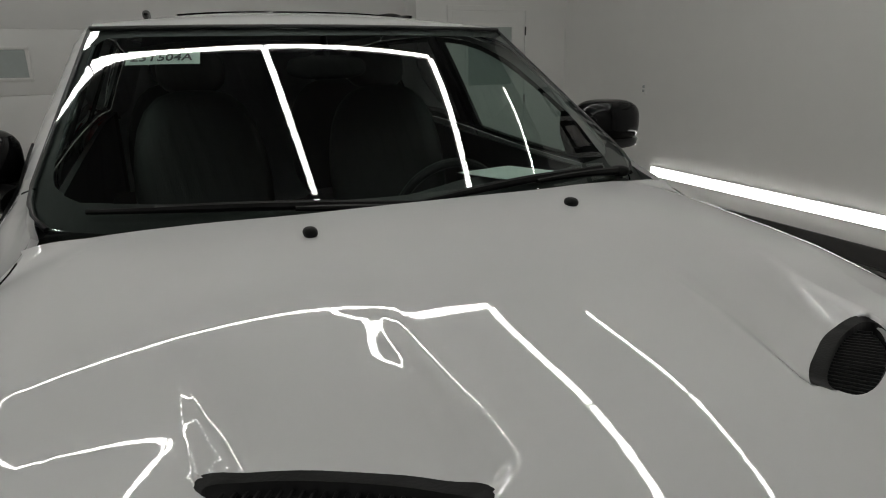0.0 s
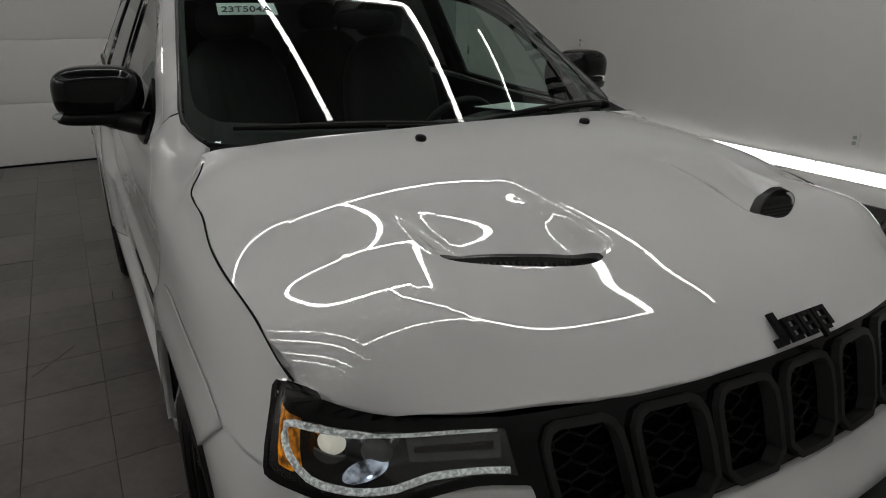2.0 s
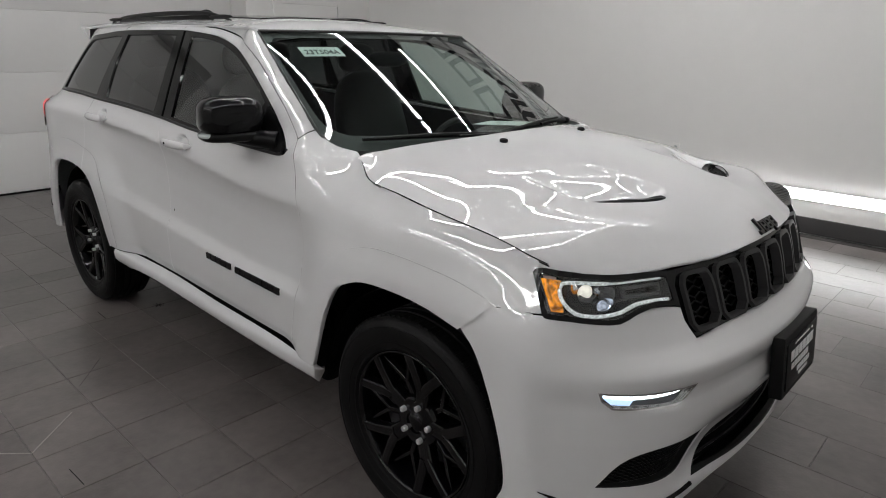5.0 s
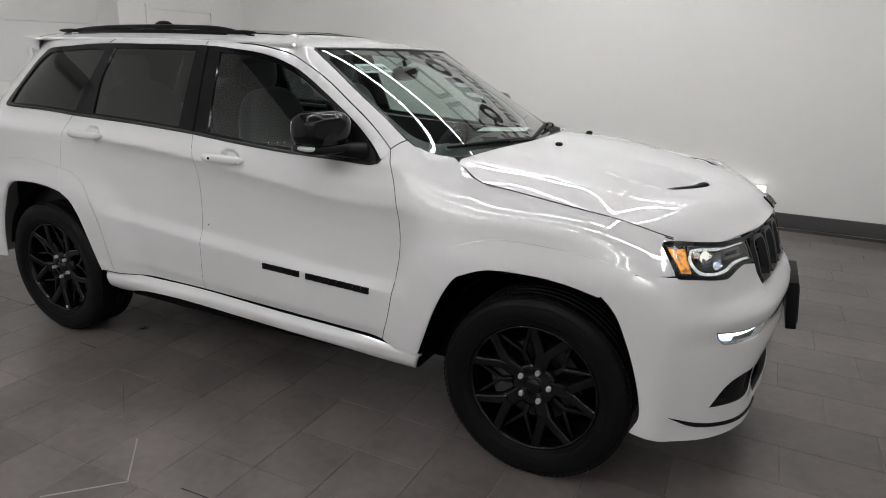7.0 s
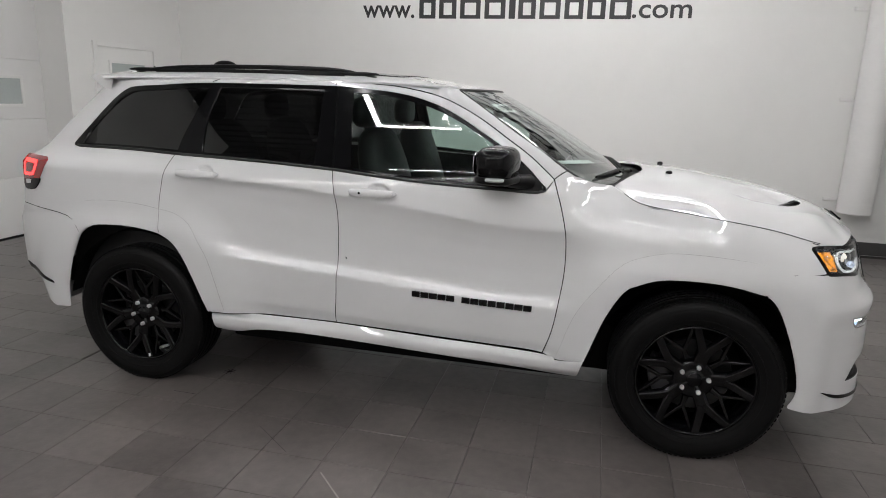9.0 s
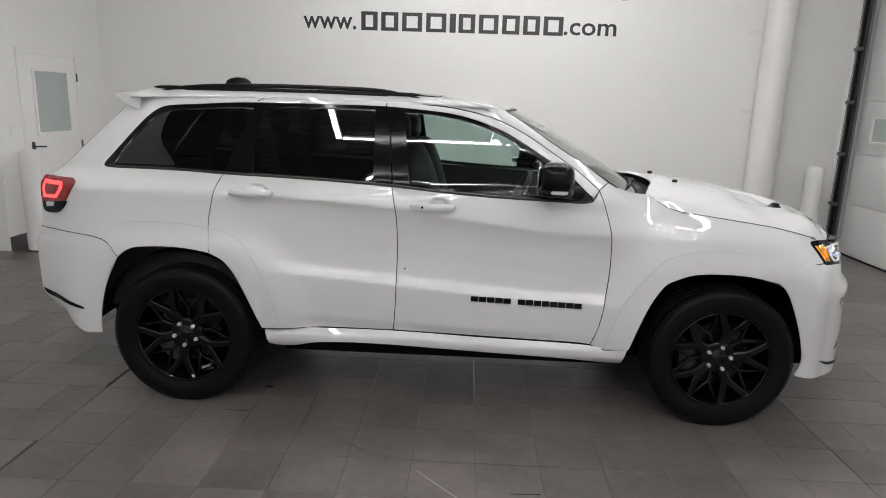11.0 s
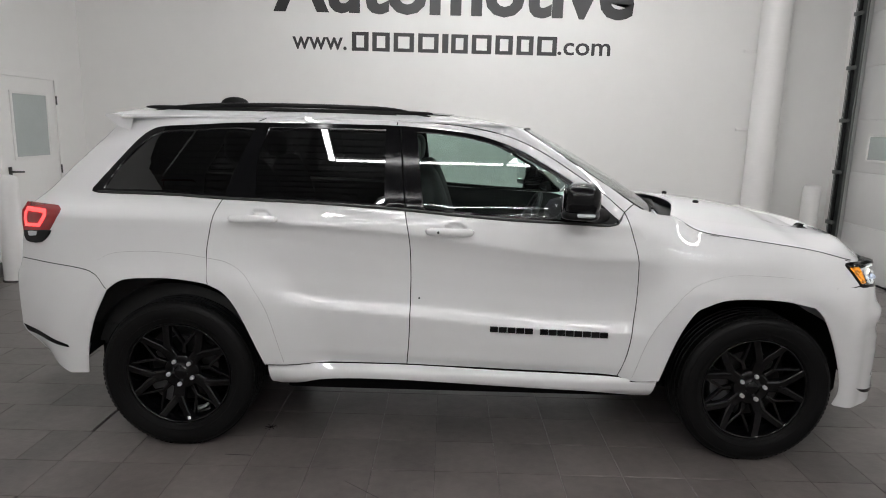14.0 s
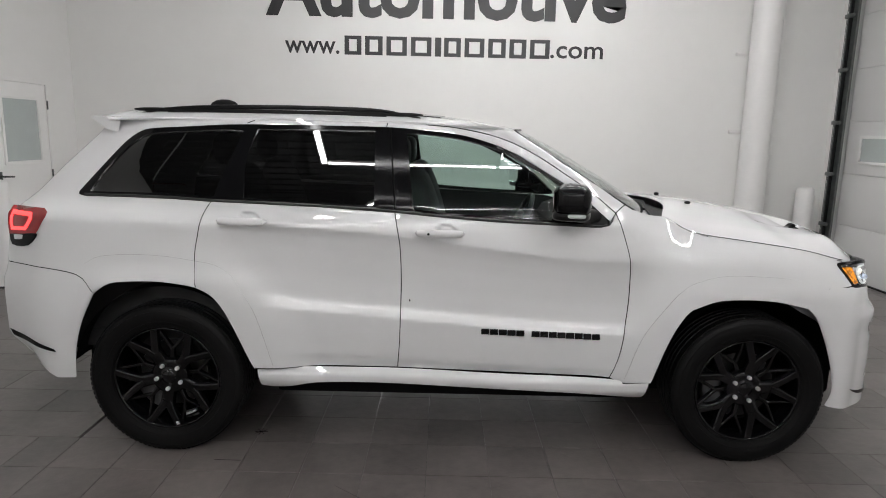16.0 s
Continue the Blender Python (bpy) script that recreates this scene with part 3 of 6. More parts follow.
floor = slab("floor", (X0 - 0.2, Y0 - 0.2, -0.20), (X1 + 0.2, Y1 + 0.2, -0.006), GROUT, "dark grey porcelain tile floor with thin dark grout joints", "floor")
slab("wall_north", (X0 - 0.2, Y1, -0.2), (X1 + 0.2, Y1 + 0.2, H), WALL, "smooth off-white painted wall behind the car with dark sign lettering", "wall")
slab("wall_south", (X0 - 0.2, Y0 - 0.2, -0.2), (X1 + 0.2, Y0, H), WALL, "smooth off-white painted wall facing the car", "wall")
bm = bmesh.new()
flutes = []
for k in range(int((Y1 - Y0 + 0.4) / 0.19)):
    y = Y0 - 0.2 + 0.19 * k
    flutes += [(y, H), (y + 0.095, H), (y + 0.120, H + 0.03), (y + 0.165, H + 0.03)]
flutes.append((Y1 + 0.2, H))
ends = [[bm.verts.new((x, y, z)) for y, z in flutes] for x in (X0 - 0.4, X1 + 0.3)]
for k in range(len(flutes) - 1):
    bm.faces.new((ends[0][k], ends[1][k], ends[1][k + 1], ends[0][k + 1]))
box((X0 - 0.4, Y0 - 0.2, H + 0.07), (X1 + 0.3, Y1 + 0.2, H + 0.2), bm=bm)
tagged(part("ceiling", bm, CEILING, smooth=False), "dark painted corrugated metal deck above the light tubes", "ceiling", kind="structure")
# the rear wall with a recessed overhead door, and the front wall with another
XD = -4.74
slab("wall_west_pier", (XD - 0.6, 2.26, -0.2), (XD, Y1, H), WALL, "off-white pier wall beside the overhead door", "wall")
slab("wall_west_back", (X0 - 0.35, Y0, -0.2), (X0 - 0.14, 2.26, H), WALL, "off-white wall behind the overhead door", "wall")
slab("wall_west_lintel", (XD - 0.5, -2.6, 3.15), (XD, 2.26, H), WALL, "off-white wall above the overhead door", "wall")
slab("wall_west_south", (XD - 0.5, Y0, -0.2), (XD, -2.6, H), WALL, "off-white wall at the far side of the overhead door", "wall")
slab("wall_east_lintel", (X1, -1.0, 3.70), (X1 + 0.3, 4.02, H), WALL, "off-white wall above the front overhead door", "wall")
slab("wall_east_pier", (X1, 4.02, -0.2), (X1 + 0.3, Y1, H), WALL, "narrow off-white wall strip beside the door track", "wall")
slab("wall_east_south", (X1, Y0, -0.2), (X1 + 0.3, -1.0, H), WALL, "off-white wall beside the front overhead door", "wall")
slab("baseboard_north", (XD, Y1 - 0.014, 0.0), (X1, Y1 + 0.02, 0.15), BASEBOARD, "dark grey vinyl baseboard along the wall", "baseboard", 0.004)
slab("baseboard_west", (XD - 0.02, 2.262, 0.0), (XD + 0.014, 2.63, 0.15), BASEBOARD, "dark grey vinyl baseboard beside the door", "baseboard", 0.004)
slab("baseboard_west_corner", (XD - 0.02, 3.78, 0.0), (XD + 0.014, Y1 - 0.016, 0.15), BASEBOARD, "dark grey vinyl baseboard in the corner", "baseboard", 0.004)


def overhead_door(name, x, y0, y1, z_top, label, sign, windows):
    """A sectional overhead door in the plane x, its face towards sign * x; panels 0.61 m high."""
    d = thing(name, label, "overhead door", (x, (y0 + y1) / 2, 0), kind="structure")
    m = Matrix.Translation((-x, -(y0 + y1) / 2, 0))
    z, k = 0.012, 0
    while z < z_top - 0.05:
        lo, hi = (min(x, x - sign * 0.05), y0, z), (max(x, x - sign * 0.05), y1, min(z + 0.615, z_top))
        part("door_panel", moved(box(lo, hi, 0.004), m), DOOR_WHITE, d)
        z, k = z + 0.617, k + 1
    part("bottom_seal", moved(box((x - 0.03, y0, -0.004), (x + 0.02, y1, 0.012)), m), PLASTIC, d, "black rubber bottom seal")
    for yc, zc in windows:
        f = bmesh.new()
        for dy0, dy1, dz0, dz1 in ((-0.31, 0.31, 0.13, 0.165), (-0.31, 0.31, -0.165, -0.13), (-0.31, -0.275, -0.13, 0.13), (0.275, 0.31, -0.13, 0.13)):
            box((min(x, x + sign * 0.016), yc + dy0, zc + dz0), (max(x, x + sign * 0.016), yc + dy1, zc + dz1), 0.003, bm=f)
        fr = part("window_frame", moved(f, m), DOOR_PAINT, d)
        part("pane", moved(box((x + sign * 0.001, yc - 0.275, zc - 0.13), (x + sign * 0.006, yc + 0.275, zc + 0.13)), m), FROST, fr, "pale frosted pane")
    return d


overhead_door("overhead_door", X0, -2.75, 2.30, 3.2, "white sectional overhead door with small frosted windows, closed", 1,
              [(-1.92, 1.545), (1.69, 1.535)])
overhead_door("front_overhead_door", X1 + 0.06, -1.05, 3.94, 3.75, "white sectional overhead door with small windows, closed", -1, [(3.37, 1.535), (1.55, 1.535), (-0.3, 1.535)])

# the track of the front door
track = thing("door_track", "galvanised steel vertical track with roller brackets beside the door", "door track", (X1, 3.98, 0))
bm = bmesh.new()
box((-0.03, -0.065, 0.0), (0.0, 0.055, 3.7), 0.002, bm)
box((-0.075, 0.03, 0.0), (-0.03, 0.045, 3.7), 0.001, bm)
part("angle_iron", bm, GALV, track, smooth=False)
part("roller_channel", box((-0.085, -0.035, 0.02), (-0.06, 0.0, 3.7), 0.004), PLASTIC, track, "dark roller channel")
for k in range(6):
    bm = box((-0.11, -0.09, -0.025), (-0.075, 0.05, 0.02), 0.004)
    tube([(-0.09, -0.10, 0), (-0.09, -0.02, 0)], 0.016, 8, bm)
    part("hinge_bracket", bm, GALV, track, m=Matrix.Translation((0, 0, 0.62 + 0.617 * k)))
part("pull_cable", tube([(-0.10, 0.015, 0.1), (-0.10, 0.015, 3.6)], 0.004, 6), GALV, track)


def bollard(x, y):
    b = thing("bollard", "white painted steel bollard with domed cap on the floor", "bollard", (x, y, 0), group="bollards")
    bm = moved(lathe([(0.0, 1.075), (0.05, 1.073), (0.088, 1.06), (0.10, 1.035), (0.102, 1.0), (0.102, 0.0)], 28), Matrix.Rotation(radians(90), 4, "X"))
    bmesh.ops.recalc_face_normals(bm, faces=bm.faces[:])
    part("post", bm, PVC, b)
    part("base_seal", moved(lathe([(0.102, 0.018), (0.112, 0.012), (0.114, -0.004)], 28), Matrix.Rotation(radians(90), 4, "X")), GROUT, b, "dark scuffed ring at the foot")
    return b


bollard(4.36, 3.93)
bollard(-4.50, 2.36)

# the drain pipe on the wall
pipe = thing("wall_pipe", "large white vertical pipe strapped to the wall", "pipe", (3.745, 4.065, 0))
bm = moved(lathe([(0.0, H), (0.170, H), (0.170, 0.51), (0.162, 0.50), (0.0, 0.505)], 36), Matrix.Rotation(radians(90), 4, "X"))
bmesh.ops.recalc_face_normals(bm, faces=bm.faces[:])
part("pipe_run", bm, PVC, pipe)
for z in (0.62, 1.72, 2.66, 3.9):
    bm = bmesh.new()
    moved(lathe([(0.174, -0.012), (0.174, 0.012)], 36, bm=bm), Matrix.Rotation(radians(90), 4, "X"))
    box((-0.27, 0.165, -0.02), (-0.10, 0.18, 0.02), 0.003, bm)
    part("pipe_strap", bm, PVC, pipe, m=Matrix.Translation((0, 0, z)))

# the walk-through door
wd = thing("door_1", "white steel door with a frosted upper pane and lever handle, closed", "door", (XD, 3.18, 0), kind="structure")
part("door_leaf", box((-0.03, -0.48, 0.01), (0.006, 0.48, 2.06), 0.003), DOOR_PAINT, wd, smooth=False)
bm = bmesh.new()
box((-0.03, -0.545, 0.0), (0.018, -0.485, 2.12), 0.003, bm)
box((-0.03, 0.485, 0.0), (0.018, 0.545, 2.12), 0.003, bm)
box((-0.03, -0.485, 2.066), (0.018, 0.485, 2.12), 0.003, bm)
part("door_frame", bm, DOOR_PAINT, wd, smooth=False)
bm = bmesh.new()
for a, b, c, d in ((-0.315, 0.335, 1.885, 1.92), (-0.315, 0.335, 1.185, 1.22), (-0.315, -0.28, 1.22, 1.885), (0.30, 0.335, 1.22, 1.885)):
    box((0.005, a, c), (0.02, b, d), 0.003, bm)
bead = part("glazing_bead", bm, DOOR_PAINT, wd, smooth=False)
part("pane", box((0.006, -0.28, 1.22), (0.010, 0.30, 1.885)), FROST, bead, "pale grey-green frosted pane")
bm = box((0.006, -0.43, 0.98), (0.012, -0.375, 1.12), 0.003)
tube([(0.01, -0.405, 1.07), (0.06, -0.405, 1.07), (0.062, -0.36, 1.068), (0.062, -0.27, 1.062)], 0.010, 10, bm)
part("lever_handle", bm, DISC, wd, "brushed steel lever handle")
for z in (0.25, 1.05, 1.84):
    part("hinge", tube([(0.02, 0.487, z - 0.05), (0.02, 0.487, z + 0.05)], 0.009, 10), DISC, wd, "steel hinge")

sw = thing("light_switch", "white light switch plate on the wall", "switch", (XD, 2.46, 1.25))
part("plate", box((-0.004, -0.036, -0.058), (0.007, 0.036, 0.058), 0.003), DOOR_PAINT, sw)
part("toggle", box((0.005, -0.008, -0.014), (0.014, 0.008, 0.014), 0.002), PVC, sw)
ol = thing("wall_outlet", "white electrical outlet plate on the wall", "outlet", (-3.2, Y1, 1.20))
part("plate", box((-0.036, -0.007, -0.058), (0.036, 0.004, 0.058), 0.003), DOOR_PAINT, ol)
for z in (-0.022, 0.022):
    part("socket", box((-0.016, -0.010, z - 0.014), (0.016, -0.005, z + 0.014), 0.003), FROST, ol, "grey socket face")
ol = thing("wall_outlet", "white electrical outlet plate on the wall", "outlet", (0.05, Y1, 0.62))
part("plate", box((-0.036, -0.007, -0.058), (0.036, 0.004, 0.058), 0.003), DOOR_PAINT, ol)
for z in (-0.022, 0.022):
    part("socket", box((-0.016, -0.010, z - 0.014), (0.016, -0.005, z + 0.014), 0.003), FROST, ol, "grey socket face")

# the light strip low on the wall, in lengths
for k, (a, b) in enumerate(((-2.95, -2.42), (-2.41, -1.20), (-1.19, -0.20), (-0.19, 1.02), (1.03, 2.24))):
    s = thing("wall_light", "long white light strip mounted low on the wall, switched on", "light", (0, Y1, 0), group="light strip lengths")
    part("housing", box((a, -0.035, 0.31), (b, 0.004, 0.412), 0.004), DOOR_PAINT, s, smooth=False)
    part("diffuser", box((a + 0.004, -0.045, 0.313), (b - 0.004, -0.034, 0.409), 0.004), STRIP, s, "glowing white diffuser", smooth=False)

# hanging light tubes: a frame of them over the car, one higher by the wall, and rows further off, the last two added
# for fill
def light_tube(a, b, z=4.0, wide=0.056):
    a, b = Vector((*a, z)), Vector((*b, z))
    d = (b - a).normalized()
    s = thing("ceiling_light", "slim white linear light tube hung below the ceiling, switched on; the far southern rows added for fill", "light", (a + b) / 2, group="ceiling light tubes")
    along = Matrix.Rotation(math.atan2(d.y, d.x), 4, "Z")
    h, w = (b - a).length / 2, wide / 2
    part("housing", moved(box((-h, -w - 0.002, 0.012), (h, w + 0.002, 0.06), 0.004), along), DOOR_PAINT, s, smooth=False)
    part("diffuser", moved(box((-h + 0.006, -w, -w * 0.6), (h - 0.006, w, 0.012), 0.006), along), TUBE, s, "glowing white diffuser", smooth=False)
    for x in (-h * 0.8, h * 0.8):
        part("hanger", moved(tube([(x, 0, 0.05), (x, 0, H - z)], 0.003, 6), along), GALV, s)


FRONT, BACK = 2.40, -1.352
for y, z, wide in ((-3.2, 4.0, 0.032), (0.129, 4.0, 0.056), (1.712, 4.0, 0.056), (2.881, 4.208, 0.028)):
    for k in range(2):
        x0 = BACK + (FRONT - BACK) * k / 2
        light_tube((x0 + 0.035, y), (x0 + (FRONT - BACK) / 2 - 0.005, y), z, wide)
for x in (BACK, FRONT):
    for a, b in ((-3.2, -1.6), (-1.59, 0.129), (0.135, 1.712)):
        light_tube((x, a), (x, b))
# the rows at -5.6 and -6.5 are unseen, added to fill the side
for y, wide in ((-4.15, 0.034), (-5.6, 0.034), (-6.5, 0.034)):
    for k in range(-2 if y < -5 else 0, 3):
        light_tube((-1.45 + 1.55 * k, y), (-1.45 + 1.55 * k + 1.54, y), 4.0, wide)


# the sign: a small line of lettering, a word above it, and the plain blocks of the name
def wall_sign(origin, turn):
    s = thing("wall_sign", "dark grey vinyl lettering on the white wall", "sign", origin)
    s.rotation_euler = (0, 0, turn)
    up = Matrix.Rotation(radians(90), 4, "X")

    def put(x, z):
        return Matrix.Translation((x, -0.001, z)) @ up
    words("lettering", "www.", SIGN, s, put(-2.08, 2.553), 0.67, 0.150, 0.004, bold=0.012)
    words("lettering", ".com", SIGN, s, put(1.19, 2.560), 0.65, 0.150, 0.004, bold=0.012)
    words("lettering", "Automotive", SIGN, s, put(-2.306, 2.985), 4.395, 0.66, 0.004, bold=0.03)
    x = -1.353
    for w in (0.23, 0.24, 0.28, 0.28, 0.085, 0.23, 0.27, 0.24, 0.23, 0.27):
        bm, a, b, t = bmesh.new(), x + 0.03 * w, x + 0.93 * w, 0.056
        for x0, x1, z0, z1 in ((a, a + t, 2.55, 2.775), (b - t, b, 2.55, 2.775), (a + t, b - t, 2.733, 2.775), (a + t, b - t, 2.55, 2.592)) if w > 0.1 else ((a, b, 2.55, 2.775),):
            prism([(x0, z0), (x1, z0), (x1, z1), (x0, z1)], -0.004, bm=bm)
        part("letter_block", bm, SIGN, s, smooth=False)
        x += w + 0.022
    x = -2.35
    for w in (0.78, 0.78, 0.95, 0.95, 0.28, 0.70):
        bm, a, b, t = bmesh.new(), x, x + 0.9 * w, 0.12
        for x0, x1, z0, z1 in ((a, a + t, 3.80, 4.42), (b - t, b, 3.80, 4.42), (a + t, b - t, 4.31, 4.42), (a + t, b - t, 3.80, 3.91)) if w > 0.4 else ((a, a + t, 3.80, 4.42),):
            prism([(x0 + (z0 - 3.8) * 0.2, z0), (x1 + (z0 - 3.8) * 0.2, z0), (x1 + (z1 - 3.8) * 0.2, z1), (x0 + (z1 - 3.8) * 0.2, z1)], -0.004, bm=bm)
        part("name_block", bm, SIGN, s, smooth=False)
        x += w + 0.03
    return s


wall_sign((0, Y1, 0), 0)
wall_sign((-2.2, Y0, 0), math.pi)


# ---- the car ----
car = thing("car", "white four-door sport utility vehicle with black wheels, parked on tiles", "car")
BELT = [(-1.859, 1.284), (-1.485, 1.282), (-1.224, 1.272), (-0.922, 1.265), (-0.643, 1.256), (-0.326, 1.240), (-0.088, 1.222), (0.187, 1.205), (0.462, 1.196), (0.681, 1.190)]
DLO_UP = [(-1.893, 1.305), (-1.808, 1.413), (-1.697, 1.550), (-1.626, 1.602), (-1.565, 1.618), (-1.390, 1.630), (-1.188, 1.644), (-0.959, 1.649), (-0.672, 1.650), (-0.385, 1.649), (-0.213, 1.639),
          (-0.042, 1.623), (0.101, 1.593), (0.243, 1.541), (0.411, 1.449), (0.578, 1.345), (0.715, 1.228)]
ROOF_CUT = [(-1.088, 1.652), (-1.050, 1.668), (-0.967, 1.672), (-0.678, 1.673), (-0.389, 1.672), (-0.187, 1.664), (-0.013, 1.649), (0.189, 1.606), (0.361, 1.530), (0.530, 1.425), (0.647, 1.348), (0.757, 1.257)]
FRONT_CUT = [(0.757, 1.257), (0.786, 1.179), (0.818, 1.071), (0.833, 0.984), (0.836, 0.840), (0.822, 0.703), (0.799, 0.555), (0.762, 0.433)]
MID_CUT = [(-0.326, 1.240), (-0.300, 1.098), (-0.291, 0.952), (-0.290, 0.836), (-0.293, 0.613), (-0.303, 0.459)]
MID_UP = [(-0.382, 1.671), (-0.373, 1.582), (-0.343, 1.364), (-0.326, 1.240)]
REAR_CUT = [(-1.224, 1.272), (-1.251, 1.222), (-1.273, 1.128), (-1.291, 1.016), (-1.288, 0.884), (-1.281, 0.863)]
REAR_ARCH = [(-1.885, 0.395), (-1.898, 0.440), (-1.888, 0.540), (-1.852, 0.670), (-1.781, 0.820), (-1.700, 0.872), (-1.569, 0.886), (-1.457, 0.886), (-1.346, 0.875), (-1.281, 0.863)]
REAR_ARCH_F = [(-1.281, 0.863), (-1.210, 0.826), (-1.156, 0.762), (-1.104, 0.663), (-1.038, 0.518), (-1.006, 0.456)]
FRONT_ARCH = [(0.957, 0.427), (1.035, 0.650), (1.107, 0.780), (1.158, 0.815), (1.263, 0.853), (1.424, 0.861), (1.561, 0.851), (1.688, 0.825)]
SILL = [(-1.006, 0.456), (-0.837, 0.457), (-0.303, 0.459), (0.218, 0.446), (0.762, 0.433)]
SCREEN_EDGE = [(0.265, 1.644), (0.34, 1.599), (0.427, 1.547), (0.555, 1.466), (0.68, 1.388), (0.82, 1.297)]


def side_surface(s):
    return lambda u, v: np.stack([u, s * side_w(u, v), v], 1)


HANDLES = ((-1.183, 1.187), (-0.225, 1.148))


def door_surface(s):
    """The side with the hand cups of the door handles pressed in."""
    def at(u, v):
        w = side_w(u, v)
        for x0, zc in HANDLES:
            r = np.sqrt(((u - x0 - 0.150) / 0.066) ** 2 + ((v - zc - 0.004) / 0.040) ** 2)
            w = w - 0.016 * ease(-r, -1.0, -0.55)
        return np.stack([u, s * w, v], 1)
    return at


def hood_cut(a, b, n=16):
    return [(x, float(HOOD_CUT_Z(x))) for x in np.linspace(a, b, n)]


def roof_edge(a, b, n=16):
    return [(x, float(roof_z(x, 0.645)) + 0.002 if x < 0.1 else float(np.interp(x, [0.1, 0.265], [float(roof_z(0.1, 0.645)) + 0.002, 1.644]))) for x in np.linspace(a, b, n)]


def rear_outline(a, b, n=14):
    return [(float(REAR_X(z)), z) for z in np.linspace(a, b, n)]


ROCKER = curve((0.31, 0.84), (0.335, 0.875), (0.36, 0.905), (0.39, 0.922), (0.42, 0.924), (0.442, 0.912), (0.455, 0.892), (0.47, 0.87))

for s in (-1, 1):
    S, fl = side_surface(s), s > 0
    kw = dict(flip=fl, gap=0.0024, skirt=0.014)
    # front door
    front_door = sheet("front_door", loop(BELT[5:] + [(0.722, 1.201), (0.757, 1.257)], FRONT_CUT, SILL[:1:-1], MID_CUT[::-1]), door_surface(s), PAINT, car, label="white painted front door panel, closed", step=0.014, **kw)
    sheet("door_frame", loop(DLO_UP[9:] + [(0.726, 1.218)], [(0.726, 1.218), (0.757, 1.257)], ROOF_CUT[::-1][:8], [(-0.381, 1.668), (-0.385, 1.649)]), S, PAINT, front_door, **kw)
    # rear door
    rear_door = sheet("rear_door", loop(BELT[2:6], MID_CUT, SILL[2::-1], REAR_ARCH_F[::-1], REAR_CUT[::-1]), door_surface(s), PAINT, car, label="white painted rear door panel, closed", step=0.014, **kw)
    sheet("door_frame", loop(DLO_UP[6:10], [(-0.385, 1.649), (-0.381, 1.668)], [(-0.389, 1.672), (-0.678, 1.673), (-0.967, 1.672), (-1.05, 1.668), (-1.088, 1.652)], [(-1.088, 1.652), (-1.188, 1.644)]), S, PAINT, rear_door, **kw)
    # quarter panel with the rear pillar
    quarter = sheet("quarter_panel", loop(BELT[:3][::-1], [(-1.859, 1.284), (-1.893, 1.290), (-1.893, 1.305)], DLO_UP[:7], [(-1.188, 1.644), (-1.088, 1.652), (-1.05, 1.668)],
                    [(-1.05, 1.668)] + roof_edge(-1.06, -1.84), [(-1.84, float(roof_z(-1.84, 0.645)) + 0.002)] + rear_outline(1.60, 0.945), [(float(REAR_X(0.945)), 0.945), (-2.117, 0.937), (-1.869, 0.907), (-1.783, 0.824)],
                    [(-1.786, 0.812)] + REAR_ARCH[4:], REAR_CUT[::-1]), S, PAINT, car, **kw)
    # the frame above the doors, and the windshield pillar
    sheet("roof_frame", loop(ROOF_CUT[1:], [(0.757, 1.257), (0.790, 1.283), (0.82, 1.297)], SCREEN_EDGE[::-1], roof_edge(0.25, -1.04), [(-1.05, float(roof_z(-1.05, 0.645))), (-1.050, 1.668)]), S, PAINT, car, **kw)
    # front fender
    fender = sheet("fender", loop(FRONT_CUT, [(0.762, 0.433), (0.83, 0.414), (0.957, 0.427)], FRONT_ARCH, [(1.688, 0.825), (1.700, 0.828)], [(1.700, 0.828), (1.747, 0.868), (1.800, 0.918)], [(1.800, 0.918), (1.905, 0.924)], [(1.930, 0.929), (1.872, 1.046)],
                   hood_cut(1.872, 1.045), [(1.045, float(HOOD_CUT_Z(1.045))), (1.02, 1.238)], [(1.02, 1.238), (0.93, 1.249), (0.865, 1.271), (0.82, 1.297)], [(0.82, 1.297), (0.790, 1.283), (0.757, 1.257)]), S, PAINT, car, **kw)
    # arch flares, a separate skin over fender, door and quarter panel
    FL = [(0.829, 0.435), (0.903, 0.653), (1.031, 0.840), (1.080, 0.892), (1.132, 0.928), (1.266, 0.968), (1.426, 0.974), (1.623, 0.961), (1.757, 0.934), (1.793, 0.921)]
    sheet("arch_flare", loop(FL, [(1.793, 0.921), (1.743, 0.872), (1.696, 0.832)], FRONT_ARCH[::-1], [(0.957, 0.427), (0.829, 0.435)]), S, PAINT, fender, lift=0.0075, skirt=0.010, gap=0.001, flip=fl)
    sheet("fender_flange", loop([(1.690, 0.840), (1.738, 0.886), (1.792, 0.936), (1.900, 0.942)], [(1.900, 0.942), (1.905, 0.906)], [(1.905, 0.906), (1.808, 0.900), (1.758, 0.852), (1.705, 0.812)], [(1.705, 0.812), (1.690, 0.840)]), S, PAINT, fender, lift=-0.008, skirt=0.0, flip=fl)
    FR = [(-1.830, 0.960), (-1.750, 1.000), (-1.582, 1.014), (-1.415, 1.007), (-1.296, 0.990)]
    sheet("arch_flare", loop(FR, [(-1.292, 0.990), (-1.286, 0.868)], REAR_ARCH[:3:-1], [(-1.781, 0.820), (-1.778, 0.838), (-1.845, 0.912), (-1.830, 0.960)]), S, PAINT, quarter, lift=0.0075, skirt=0.010, gap=0.001, flip=fl)
